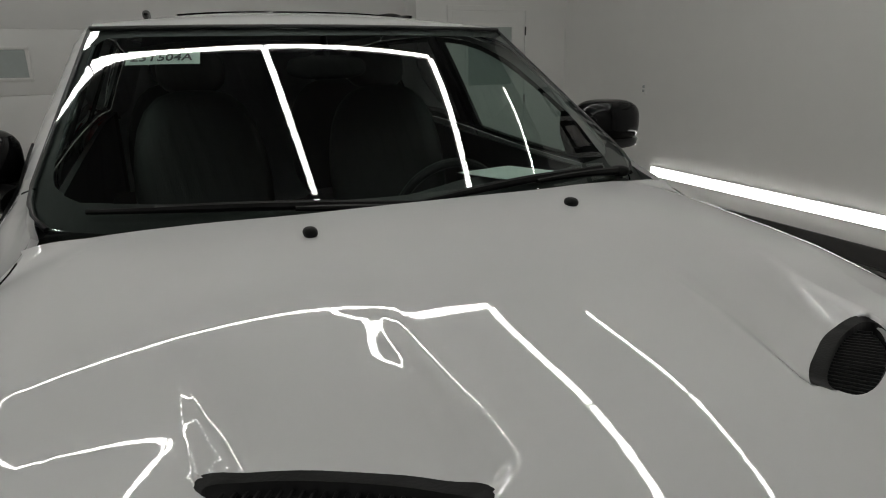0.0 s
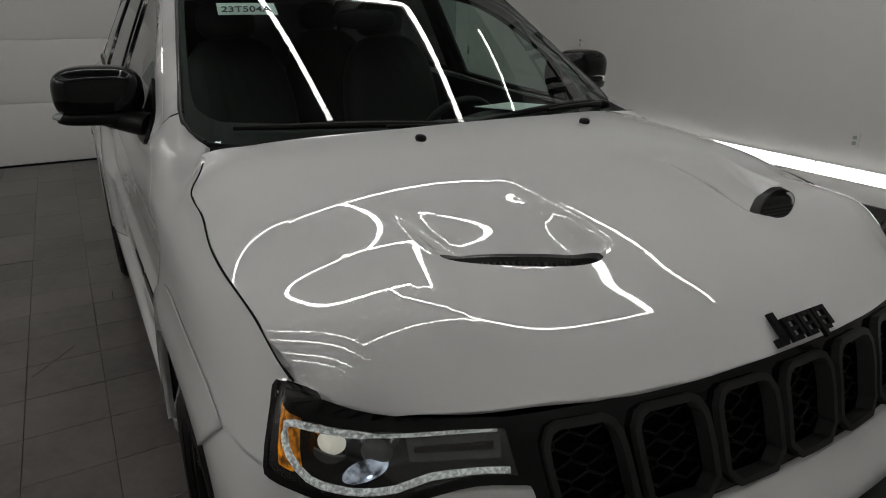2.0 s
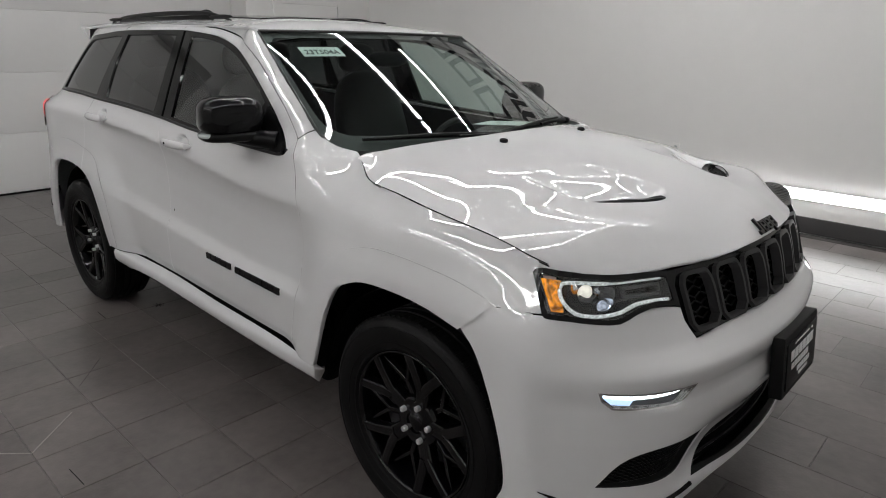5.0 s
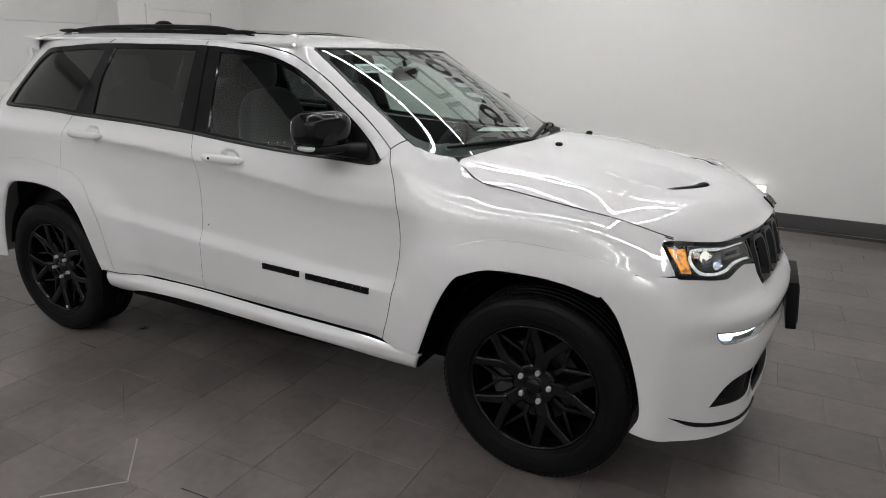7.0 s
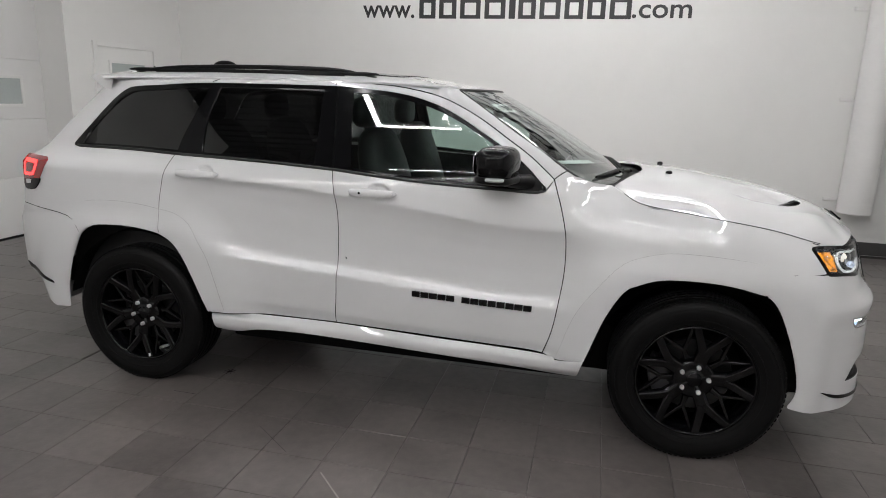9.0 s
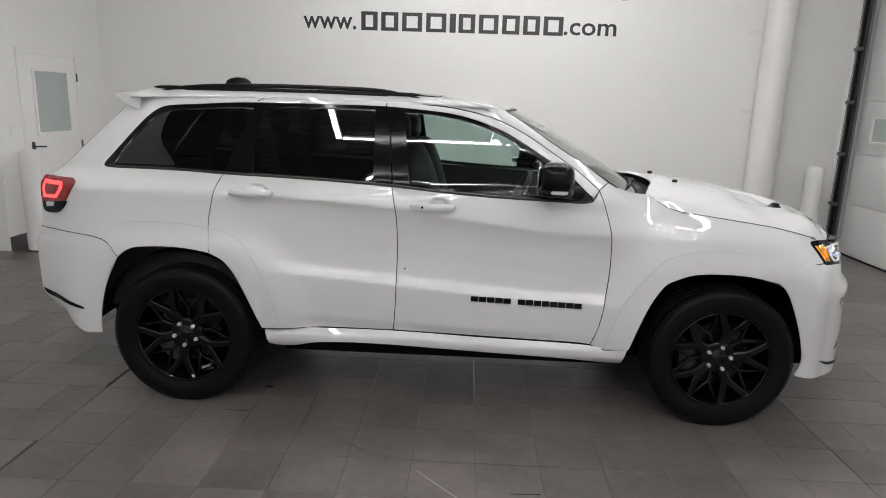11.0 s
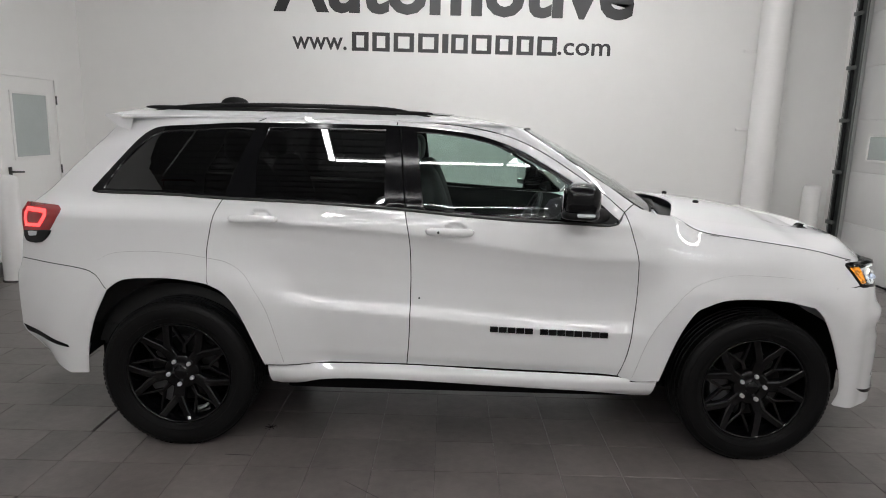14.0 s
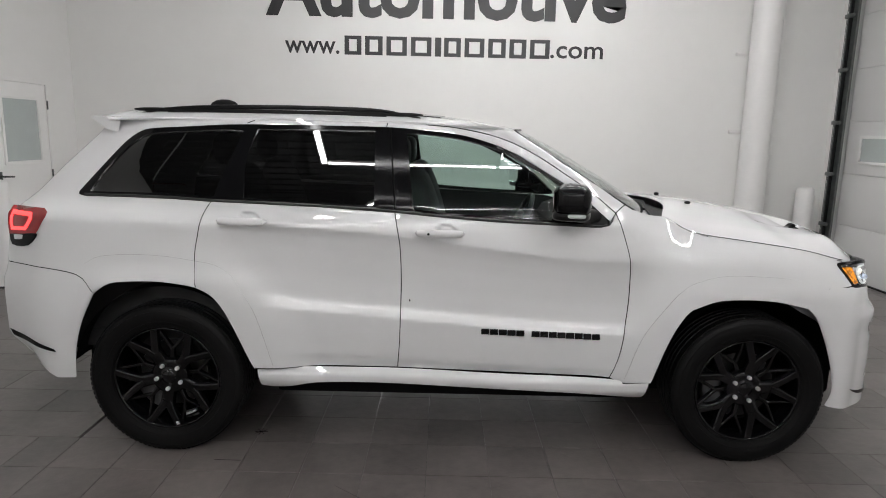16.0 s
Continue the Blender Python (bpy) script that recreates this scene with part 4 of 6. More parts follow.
    FD = [(-1.284, 0.988), (-1.195, 0.970), (-1.115, 0.919), (-1.055, 0.830), (-0.994, 0.720), (-0.915, 0.474)]
    sheet("arch_flare", loop(FD, [(-0.915, 0.474), (-1.000, 0.468)], REAR_ARCH_F[::-1], [(-1.276, 0.870), (-1.284, 0.988)]), S, PAINT, rear_door, lift=0.0075, skirt=0.010, gap=0.001, flip=fl)
    # rear bumper
    bumper = sheet("rear_bumper", loop([(-1.786, 0.812), (-1.783, 0.824)], [(-1.783, 0.824), (-1.869, 0.907), (-2.117, 0.937), (float(REAR_X(0.945)), 0.945)], rear_outline(0.945, 0.385), [(float(REAR_X(0.385)), 0.385), (-1.900, 0.388)], REAR_ARCH[1:5][:-1] + [(-1.786, 0.812)]),
                   S, PAINT, car, **kw)
    sheet("bumper_strip", loop([(-2.272, 0.560), (-2.20, 0.550), (-1.985, 0.520)], [(-1.985, 0.520), (-1.995, 0.533), (-2.10, 0.557), (-2.292, 0.592)]), S, GLOSS_BLACK, bumper, lift=0.004, flip=fl, label="gloss black reflector strip")
    # rocker moulding
    sheet("rocker_panel", loop([(-1.004, 0.458), (-0.837, 0.4585), (-0.3, 0.4605), (0.218, 0.4475), (0.762, 0.4345), (0.83, 0.4155), (0.955, 0.424)], [(0.955, 0.424), (0.93, 0.332)], [(0.93, 0.332), (0.87, 0.331), (0.642, 0.352), (0.217, 0.370), (-0.35, 0.393), (-0.69, 0.388), (-0.833, 0.358), (-0.918, 0.352), (-0.98, 0.364)], [(-0.98, 0.364), (-1.004, 0.458)], step=0.02),
          lambda u, v: np.stack([u, s * ROCKER(v + 0.012 * ease(u, -0.3, 0.8)), v], 1), PAINT, car, step=0.02, gap=0.001, flip=fl, skirt=0.05)
    # window surround with panes
    dlo = loop(BELT[:10] + [(0.712, 1.196)], [(0.712, 1.196), (0.726, 1.205), (0.722, 1.226)], [(0.722, 1.226)] + DLO_UP[::-1], [(-1.893, 1.305), (-1.893, 1.290), (-1.859, 1.284)])
    quarter_pane = loop([(-1.835, 1.305), (-1.5, 1.305), (-1.212, 1.296)], [(-1.212, 1.296), (-1.19, 1.38), (-1.10, 1.615)], [(-1.10, 1.615), (-1.20, 1.618), (-1.39, 1.606), (-1.54, 1.595), (-1.605, 1.578), (-1.68, 1.525), (-1.785, 1.395), (-1.835, 1.305)])
    rear_pane = loop([(-1.068, 1.292), (-0.7, 1.280), (-0.428, 1.266)], [(-0.428, 1.266), (-0.44, 1.628)], [(-0.44, 1.628), (-0.7, 1.629), (-1.03, 1.625)], [(-1.03, 1.625), (-1.05, 1.56), (-1.074, 1.46), (-1.068, 1.292)])
    front_pane = loop([(-0.235, 1.256), (0.1, 1.232), (0.44, 1.217)], [(0.44, 1.217), (0.45, 1.30), (0.50, 1.372)], [(0.50, 1.372), (0.40, 1.436), (0.235, 1.522), (0.095, 1.572), (-0.05, 1.602), (-0.20, 1.617), (-0.282, 1.619)], [(-0.282, 1.619), (-0.255, 1.4), (-0.235, 1.256)])
    surround = sheet("window_surround", dlo, S, GLOSS_BLACK, car, holes=[quarter_pane, rear_pane, front_pane], lift=0.0, gap=0.001, flip=fl, step=0.025, label="gloss black window surround")
    sheet("window_pane", inset(quarter_pane, -0.012), S, TINT_GLASS, surround, lift=-0.008, skirt=0.004, flip=fl, step=0.05, label="dark privacy glass")
    sheet("window_pane", inset(rear_pane, -0.012), S, TINT_GLASS, surround, lift=-0.008, skirt=0.004, flip=fl, step=0.05, label="dark privacy glass")
    sheet("window_pane", inset(front_pane, -0.012), S, FRONT_GLASS, surround, lift=-0.008, skirt=0.004, flip=fl, step=0.05, label="lightly tinted glass")
    # sill line under the windows, and pillar covers
    bm = bmesh.new()
    pts = spline(BELT + [(0.712, 1.197)], 0.06)
    tube([(x, s * (float(side_w(x, z + 0.006)) + 0.003), z + 0.006) for x, z in pts], 0.0065, 8, bm)
    part("belt_moulding", bm, TRIM, surround, "matt black belt moulding")
    # dark bar as the shade in the gap between the door frames
    bm = bmesh.new()
    a = [(-0.368 + 0.045 * (1.66 - z) / 0.42, z) for z in np.linspace(1.645, 1.25, 12)]
    tube([(q, s * (float(side_w(q, z)) + 0.001), z) for q, z in a], 0.004, 6, bm)
    part("door_seam", bm, DARK, surround)
    # taillight
    tail = sheet("taillight", loop([(-2.245, 1.220), (-2.041, 1.217)], [(-2.041, 1.217), (-2.018, 1.205), (-2.016, 1.188)], [(-2.016, 1.188), (-2.07, 1.105), (-2.124, 1.037)], [(-2.124, 1.037), (-2.222, 1.035)], [(-2.222, 1.035), (-2.250, 1.116), (-2.245, 1.220)]),
                 S, RED_LENS, car, lift=0.005, skirt=0.02, flip=fl, label="red taillight, lit")
    sheet("lamp_frame", loop([(-2.13, 1.095), (-2.065, 1.098), (-2.124, 1.037), (-2.222, 1.035), (-2.238, 1.085)]), S, GLOSS_BLACK, tail, lift=0.0075, flip=fl, label="black lower lamp housing")
    sheet("reverse_lens", loop([(-2.205, 1.085), (-2.145, 1.088), (-2.15, 1.068), (-2.2, 1.062)]), S, REFLECTOR, tail, lift=0.010, flip=fl, label="clear reversing lens")
    ring = loop([(-2.222, 1.2), (-2.095, 1.196)], [(-2.095, 1.196), (-2.088, 1.17), (-2.13, 1.112)], [(-2.13, 1.112), (-2.225, 1.108)], [(-2.225, 1.108), (-2.232, 1.15), (-2.222, 1.2)])
    sheet("light_ring", ring, S, RED_GLOW, tail, holes=[inset(ring, 0.016)], lift=0.0075, skirt=0.002, flip=fl, step=0.015, label="glowing red light ring")
    # door handles
    for x0, zc, lock in ((-1.183, 1.187, False), (-0.225, 1.148, True)):
        parent = front_door if lock else rear_door
        bm = bmesh.new()
        n = 22
        rings = []
        for k in range(n + 1):
            t = k / n
            x = x0 + 0.24 * t
            out = 0.020 + 0.014 * math.sin(math.pi * min(max(t, 0.03), 0.97)) ** 0.6
            th = 0.0165 * (1 - abs(2 * t - 1) ** 6) ** 0.5 + 0.003
            rings.append([bm.verts.new((x, s * (float(side_w(x, zc + 0.3 * th * math.sin(a))) + out + 0.011 * math.cos(a) - (0.020 if t < 0.04 or t > 0.96 else 0)), zc + th * math.sin(a))) for a in (2 * math.pi * q / 14 for q in range(14))])
        for p, q in zip(rings, rings[1:]):
            for j in range(14):
                bm.faces.new((p[j], p[(j + 1) % 14], q[(j + 1) % 14], q[j]))
        bm.faces.new(rings[0])
        bm.faces.new(rings[-1])
        bmesh.ops.recalc_face_normals(bm, faces=bm.faces[:])
        h = part("door_handle", bm, PAINT, parent, "white painted pull handle")
        for xe in (x0 + 0.02, x0 + 0.22):
            part("handle_mount", blob((xe, s * (float(side_w(xe, zc)) + 0.012), zc), (0.018, 0.016, 0.013), 2.4, 14), PAINT, parent)
        if lock:
            part("lock_cylinder", moved(lathe([(0.0, 0.0), (0.006, 0.0), (0.006, 0.004)], 14), pose(x0 + 0.066, s * (float(side_w(x0 + 0.066, zc)) + 0.0455), zc, 0, 0, 0 if s < 0 else 180)), DARK, parent, "small black key hole")
    # wheel liner
    for cx in WHEELS:
        bm = bmesh.new()
        lathe([(0.12, 0.42), (0.488, 0.42), (0.484, 0.76), (0.476, 0.87)], 40, radians(10), radians(170), bm)
        moved(bm, Matrix.Translation((cx, 0, 0.375)) @ (Matrix.Identity(4) if s > 0 else Matrix.Scale(-1, 4, (0, 1, 0))))
        part("wheel_liner", bm, DARK, car)
    # mirror
    base = sheet("door_mirror", loop([(0.56, 1.205), (0.69, 1.200)], [(0.69, 1.200), (0.71, 1.21), (0.70, 1.235)], [(0.70, 1.235), (0.60, 1.318), (0.53, 1.362)], [(0.53, 1.362), (0.54, 1.29), (0.56, 1.205)]), S, SATIN_BLACK, car, lift=0.008, flip=fl, skirt=0.02, label="gloss black door mirror with a turn signal")
    bm = bmesh.new()
    shell = blob((0, 0, 0), (0.090, 0.122, 0.078), 3.2, 36, bm)
    for v in bm.verts:
        v.co.x *= 1 + 0.108 * s * v.co.y / 0.12
        if v.co.x < -0.03:
            v.co.x = -0.03 + (v.co.x + 0.03) * 0.75
    moved(bm, Matrix.Translation((0.513, s * 0.946, 1.328)) @ Matrix.Rotation(radians(s * 14), 4, "Z"))
    part("mirror_shell", bm, GLOSS_BLACK, base, "gloss black mirror cap")
    bm = moved(blob((0, 0, 0), (0.088, 0.121, 0.022), 3.6, 30), Matrix.Translation((0.513, s * 0.946, 1.258)) @ Matrix.Rotation(radians(s * 14), 4, "Z"))
    tube([(0.52, s * 0.945, 1.257), (0.58, s * 0.885, 1.247), (0.64, s * 0.825, 1.238)], [0.036, 0.042, 0.048], 16, bm, 0.78)
    part("mirror_foot", bm, SATIN_BLACK, base, "black mirror arm")
    bm = moved(blob((0, 0, 0), (0.050, 0.072, 0.0115), 3.2, 22), Matrix.Translation((0.523, s * 1.008, 1.264)) @ Matrix.Rotation(radians(s * 14), 4, "Z"))
    part("turn_signal", bm, FROST, base, "clear turn signal lens")
    bm = moved(blob((-0.079, 0, 0), (0.004, 0.098, 0.056), 4.0, 20), Matrix.Translation((0.513, s * 0.946, 1.328)) @ Matrix.Rotation(radians(s * 14), 4, "Z"))
    part("mirror_glass", bm, CHROME, base, "mirror glass")
    # roof rail
    rail = bmesh.new()
    pts = [(-1.70, 1.688), (-1.62, 1.708), (-1.50, 1.722), (-1.2, 1.735), (-0.9, 1.739), (-0.6, 1.737), (-0.42, 1.731), (-0.33, 1.718), (-0.22, 1.698)]
    rr = spline(pts, 0.05)
    tube([(x, s * 0.50, z) for x, z in rr], [0.006 + 0.009 * min(1, 5 * min(i, len(rr) - 1 - i) / len(rr)) for i in range(len(rr))], 12, rail, 0.8)
    ra = part("roof_rail", rail, SATIN_BLACK, car, "matt black roof rail")
    for x0, x1 in ((-1.70, -1.52), (-0.43, -0.22)):
        part("rail_foot", blob(((x0 + x1) / 2, s * 0.50, float(roof_z((x0 + x1) / 2, 0.5)) + 0.014), (0.12, 0.013, 0.011), 2.2, 18), SATIN_BLACK, ra)
    part("rail_web", box((-1.55, s * 0.50 - 0.008, 1.68), (-0.40, s * 0.50 + 0.008, 1.725), 0.003), SATIN_BLACK, ra)


# hood with its vents
def hood_surface(u, v):
    return np.stack([u, v, hood_z(u, v)], 1)


def vent_outline(s, grow=0.0, shift=0.0):
    out = []
    for k in range(44):
        a = 2 * math.pi * k / 44
        c, d = math.cos(a), math.sin(a)
        p = (0.150 + grow) * math.copysign(abs(c) ** 0.8, c)
        q = 0.014 + shift + (0.042 + grow) * math.copysign(abs(d) ** 0.9, d)
        out.append((VENT[0] + p * VENT_AXIS[0] - q * VENT_AXIS[1], s * (VENT[1] + p * VENT_AXIS[1] + q * VENT_AXIS[0])))
    return out


def vent_surface(u, v):
    """The sunk plane of a vent: level with the hood ahead, low behind."""
    p, q = vent_pq(u, v)
    drop = vent_drop(p, np.full_like(p, 0.050))
    z = hood_z(u, v) + (scoop(u, np.abs(v)) + vent_drop(p, q)) * vent_mask(p, q)
    return np.stack([u, v, z - 0.003 - drop * np.clip((q + 0.030) / 0.086, 0, 1.05)], 1)


half = [(1.19, 0.0), (1.182, -0.16), (1.16, -0.30), (1.10, -0.48), (1.05, -0.62), (1.03, -0.70), (1.045, -0.765)]
cut = [(x, -float(HOOD_CUT_Y(x))) for x in np.linspace(1.06, 1.90, 15)]
front = [(1.934, -0.790), (2.020, -0.690), (2.090, -0.575), (2.155, -0.42), (2.192, -0.27), (2.210, -0.13), (2.216, 0.0)]
right = [half, [half[-1]] + cut, [cut[-1], front[0]], front]
left = [[(x, -y) for x, y in r[::-1]] for r in right[::-1]]
hood = sheet("hood", loop(*right, *left, step=0.014), hood_surface, PAINT, car, holes=[vent_outline(-1), vent_outline(1)], gap=0.0024, step=0.0125, skirt=0.016, label="white painted hood with a raised centre and two vents")
for s in (-1, 1):
    # dark bar that paints the shaded gap between hood and fender
    edge = [(x, float(HOOD_CUT_Y(x))) for x in np.linspace(1.075, 1.90, 40)]
    part("hood_seam", tube([(x, s * (y + 0.0006), float(HOOD_CUT_Z(x))) for x, y in edge], 0.0017, 8), DARK, hood, "dark bar painted as the shaded gap along the fender")
    vent = sheet("hood_vent", vent_outline(s, 0.004), vent_surface, SATIN_BLACK, hood, holes=[vent_outline(s, -0.010, -0.008)], step=0.02, skirt=0.022, lift=0.002, flip=False, label="black hood vent with a broad rim and a mesh")
    # dark sheet that colours in the shade under the mesh
    sheet("vent_back", vent_outline(s, 0.002), vent_surface, DARK, vent, lift=-0.026, skirt=0.0, label="dark sheet standing for the shade under the mesh")
    bm = bmesh.new()
    for k in range(-11, 12):
        p = k * 0.0115
        w = 0.036 * max(1 - abs(p / 0.145) ** 2.4, 0.05)
        pq = [(p, 0.011 - w), (p, 0.011), (p, 0.011 + w)]
        pts = vent_surface(np.array([VENT[0] + a * VENT_AXIS[0] - b * VENT_AXIS[1] for a, b in pq]), np.array([VENT[1] + a * VENT_AXIS[1] + b * VENT_AXIS[0] for a, b in pq]))
        tube([(x, s * y, z - 0.010) for x, y, z in pts], 0.0026, 6, bm)
    for q in (-0.018, -0.0065, 0.005, 0.0165, 0.028, 0.039):
        w = 0.132 * (1 - min(abs(q - 0.011) / 0.038, 1) ** 2.2)
        pts = vent_surface(np.array([VENT[0] + a * VENT_AXIS[0] - q * VENT_AXIS[1] for a in np.linspace(-w, w, 8)]), np.array([VENT[1] + a * VENT_AXIS[1] + q * VENT_AXIS[0] for a in np.linspace(-w, w, 8)]))
        tube([(x, s * y, z - 0.013) for x, y, z in pts], 0.0022, 5, bm)
    part("vent_mesh", bm, PLASTIC, vent, "black mesh")
for s in (-1, 1):
    z = float(hood_z(1.311, 0.273))
    bm = blob((1.311, s * 0.273, z + 0.006), (0.017, 0.013, 0.010), 2.4, 16)
    part("washer_nozzle", bm, PLASTIC, hood, "small black washer nozzle")


def seam(pts, s, deep=0.0045, r=0.0034, mat=None):
    """A thin bar along a side line; its default dark paints the shade in a panel gap."""
    pts = spline(pts, 0.03)
    part("panel_seal", tube([(x, s * (float(side_w(x, z)) - deep), z) for x, z in pts], r, 6), mat or DARK, car)


for s in (-1, 1):
    seam(FRONT_CUT, s)
    seam(MID_CUT, s)
    seam(REAR_CUT, s)
    seam(ROOF_CUT, s)
    seam(SILL, s)
    for run in (FL, FR, FD):
        seam(run, s, -0.0030, 0.0011, GREY_SEAL)
    seam([(1.925, 0.928), (1.905, 0.924), (1.800, 0.918), (1.747, 0.868), (1.702, 0.829)], s, 0.006, 0.0016)
    seam([(0.757, 1.257), (0.790, 1.283), (0.818, 1.296)], s)
    seam([(-0.382, 1.671), (-0.384, 1.652)], s)
    seam([(float(REAR_X(0.945)) + 0.004, 0.945), (-2.117, 0.937), (-1.869, 0.907), (-1.783, 0.824)], s)
    # second dark bar, deeper, for the shade in the hood gap
    part("panel_seal", tube([(x, s * (float(HOOD_CUT_Y(x)) - 0.004), float(HOOD_CUT_Z(x)) - 0.007) for x in np.linspace(1.045, 1.90, 30)], 0.0020, 6), DARK, car)
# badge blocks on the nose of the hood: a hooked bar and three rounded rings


def rounded(cx, cy, w, h, r, n=6):
    out = []
    for k, (sx, sy) in enumerate(((1, 1), (-1, 1), (-1, -1), (1, -1))):
        for i in range(n):
            a = radians(90 * k + 90 * i / (n - 1))
            out.append((cx + sx * (w / 2 - r) + r * math.cos(a), cy + sy * (h / 2 - r) + r * math.sin(a)))
    return out


up = Matrix.Rotation(radians(-90), 4, "X")
bm = prism([(-0.077, 0.0), (-0.052, 0.0), (-0.046, 0.008), (-0.046, 0.056), (-0.060, 0.056), (-0.060, 0.014), (-0.077, 0.014)], -0.008, 0.0015)
for c, lo in ((-0.020, 0.0), (0.019, 0.0), (0.058, -0.010)):
    for a, b, c0, d0 in ((-0.018, -0.008, lo, 0.042), (0.008, 0.018, 0.006, 0.042), (-0.008, 0.008, 0.033, 0.042), (-0.008, 0.008, 0.0, 0.009), (-0.008, 0.008, 0.017, 0.024)):
        prism([(c + a, c0), (c + b, c0), (c + b, d0), (c + a, d0)], -0.008, 0.001, bm)
part("hood_badge", moved(moved(bm, Matrix.Rotation(radians(-90), 4, "X")), Matrix.Identity(4)), GLOSS_BLACK, hood, "gloss black raised maker's badge", smooth=False,
     m=Matrix.Translation((2.209, 0, float(hood_z(2.209, 0)) - 0.002)) @ Matrix.Rotation(radians(90), 4, "Z") @ Matrix.Rotation(radians(40), 4, "X") @ Matrix.Scale(1.06, 4))


# windshield
def screen(u, v):
    """u across from -1 to 1, v up from 0 to 1."""
    x = (1.115 - 0.210 * u * u) * (1 - v) + (0.349 - 0.084 * u * u) * v
    y = u * (0.787 * (1 - v) + 0.648 * v)
    z = (1.208 + 0.032 * u * u) * (1 - v) + (1.6502 - 0.0052 * u * u) * v
    b = 0.0712 * v * (1 - v) * (1 - 1.39 * np.abs(u) ** 5.1 + 0.39 * u * u)
    return np.stack([x + 0.46 * b, y, z + 0.88 * b], 1)


corner = [(1, 0.16), (0.992, 0.09), (0.972, 0.035), (0.93, -0.005)]
frit = loop([(-u, v) for u, v in corner[::-1]][:1] + [(0.0, 0.0)] + corner[::-1][:1], corner[::-1], [(1, 0.16), (1, 1)], [(1, 1), (-1, 1)], [(-1, 1), (-1, 0.16)], [(-u, v) for u, v in corner], step=0.04)
ws = sheet("windshield", frit, screen, SCREEN_GLASS, car, step=0.05, skirt=0.005, label="tinted windshield glass")
clear = loop([(-0.87, 0.10), (0.87, 0.10)], [(0.87, 0.10), (0.945, 0.16), (0.968, 0.35), (0.965, 0.90)], [(0.965, 0.90), (0.92, 0.945), (-0.92, 0.945)], [(-0.92, 0.945), (-0.965, 0.90), (-0.968, 0.35), (-0.945, 0.16), (-0.87, 0.10)], step=0.05)
sheet("screen_border", frit, screen, TRIM, ws, holes=[clear], step=0.05, lift=-0.007, skirt=0.0, label="black ceramic border of the windshield")
for s in (-1, 1):
    eu = [s * 1.0] * 20 + [s * u for u, v in corner]
    edge = screen(np.array(eu), np.array([*np.linspace(1, 0.2, 20), *[v for u, v in corner]]))
    part("screen_seal", tube([tuple(p - np.array([0.003, 0, 0.004])) for p in edge], 0.007, 8), TRIM, ws)
edge = screen(np.linspace(-1, 1, 24), np.full(24, 1.0))
part("screen_seal", tube([tuple(p) for p in edge], 0.007, 8), TRIM, ws)
# stock label inside the glass
p0, pu, pv = (screen(np.array([a]), np.array([b]))[0] for a, b in ((-0.85, 0.79), (-0.59, 0.79), (-0.85, 0.85)))
sheet("label_sheet", loop([(-0.825, 0.745), (-0.555, 0.745)], [(-0.555, 0.745), (-0.555, 0.838)], [(-0.555, 0.838), (-0.825, 0.838)], [(-0.825, 0.838), (-0.825, 0.745)], step=0.05), screen, LABEL_WHITE, ws, lift=-0.004, skirt=0.0, label="pale paper stock label behind the glass")
ax, ay = Vector(pu - p0).normalized(), Vector(pv - p0).normalized()
az = ax.cross(ay).normalized()
ay = az.cross(ax)
lp = Vector(screen(np.array([-0.808]), np.array([0.760]))[0]) - az * 0.0012
words("label_print", "23T504A", SIGN, ws, Matrix((( ax.x, ay.x, az.x, lp.x), (ax.y, ay.y, az.y, lp.y), (ax.z, ay.z, az.z, lp.z), (0, 0, 0, 1))), 0.158, 0.036, 0.0008, bold=0.012)
# cowl and wipers
cowl_half = [(1.205, 0.0), (1.195, -0.18), (1.17, -0.32), (1.11, -0.50), (1.06, -0.64), (1.03, -0.735)]
sheet("cowl", loop(cowl_half[::-1] + [(x, -y) for x, y in cowl_half[1:]], [(1.03, 0.735), (0.88, 0.76)], [(0.88, 0.76), (1.02, 0.0), (0.88, -0.76)], [(0.88, -0.76), (1.03, -0.735)]),
      lambda u, v: np.stack([u, v, 1.222 - 0.10 * (v / 0.75) ** 4 * 0.2 - 0.25 * np.maximum(u - 1.16, 0)], 1), PLASTIC, car, step=0.04, label="black plastic cowl below the windshield")


def on_screen(u, v, lift):
    p = screen(np.array([u]), np.array([v]))[0]
    return (p[0] + 0.48 * lift, p[1], p[2] + 0.877 * lift)


for u0, u1 in ((-0.84, 0.05), (0.0, 0.78)):
    blade = [on_screen(u0 + (u1 - u0) * t, 0.045 + 0.025 * math.sin(math.pi * t), 0.012) for t in np.linspace(0, 1, 14)]
    arm = [on_screen(u1 + 0.06 * (1 - t) + (0.42 * (u0 - u1)) * t, 0.0 + 0.05 * t, 0.018 + 0.010 * math.sin(math.pi * t)) for t in np.linspace(0, 1, 8)]
    wp = part("wiper", tube(blade, [0.006 + 0.005 * math.sin(math.pi * i / 13) for i in range(14)], 8), PLASTIC, car, "black wiper blade lying on the windshield")
    part("wiper_arm", tube(arm, [0.013, 0.012, 0.010, 0.009, 0.008, 0.008, 0.007, 0.006], 8), SATIN_BLACK, wp)
    part("arm_cap", blob(arm[0], (0.026, 0.026, 0.016), 2.4, 14), SATIN_BLACK, wp)


# roof
def roof_surface(u, v):
    return np.stack([u, v, roof_z(u, v)], 1)


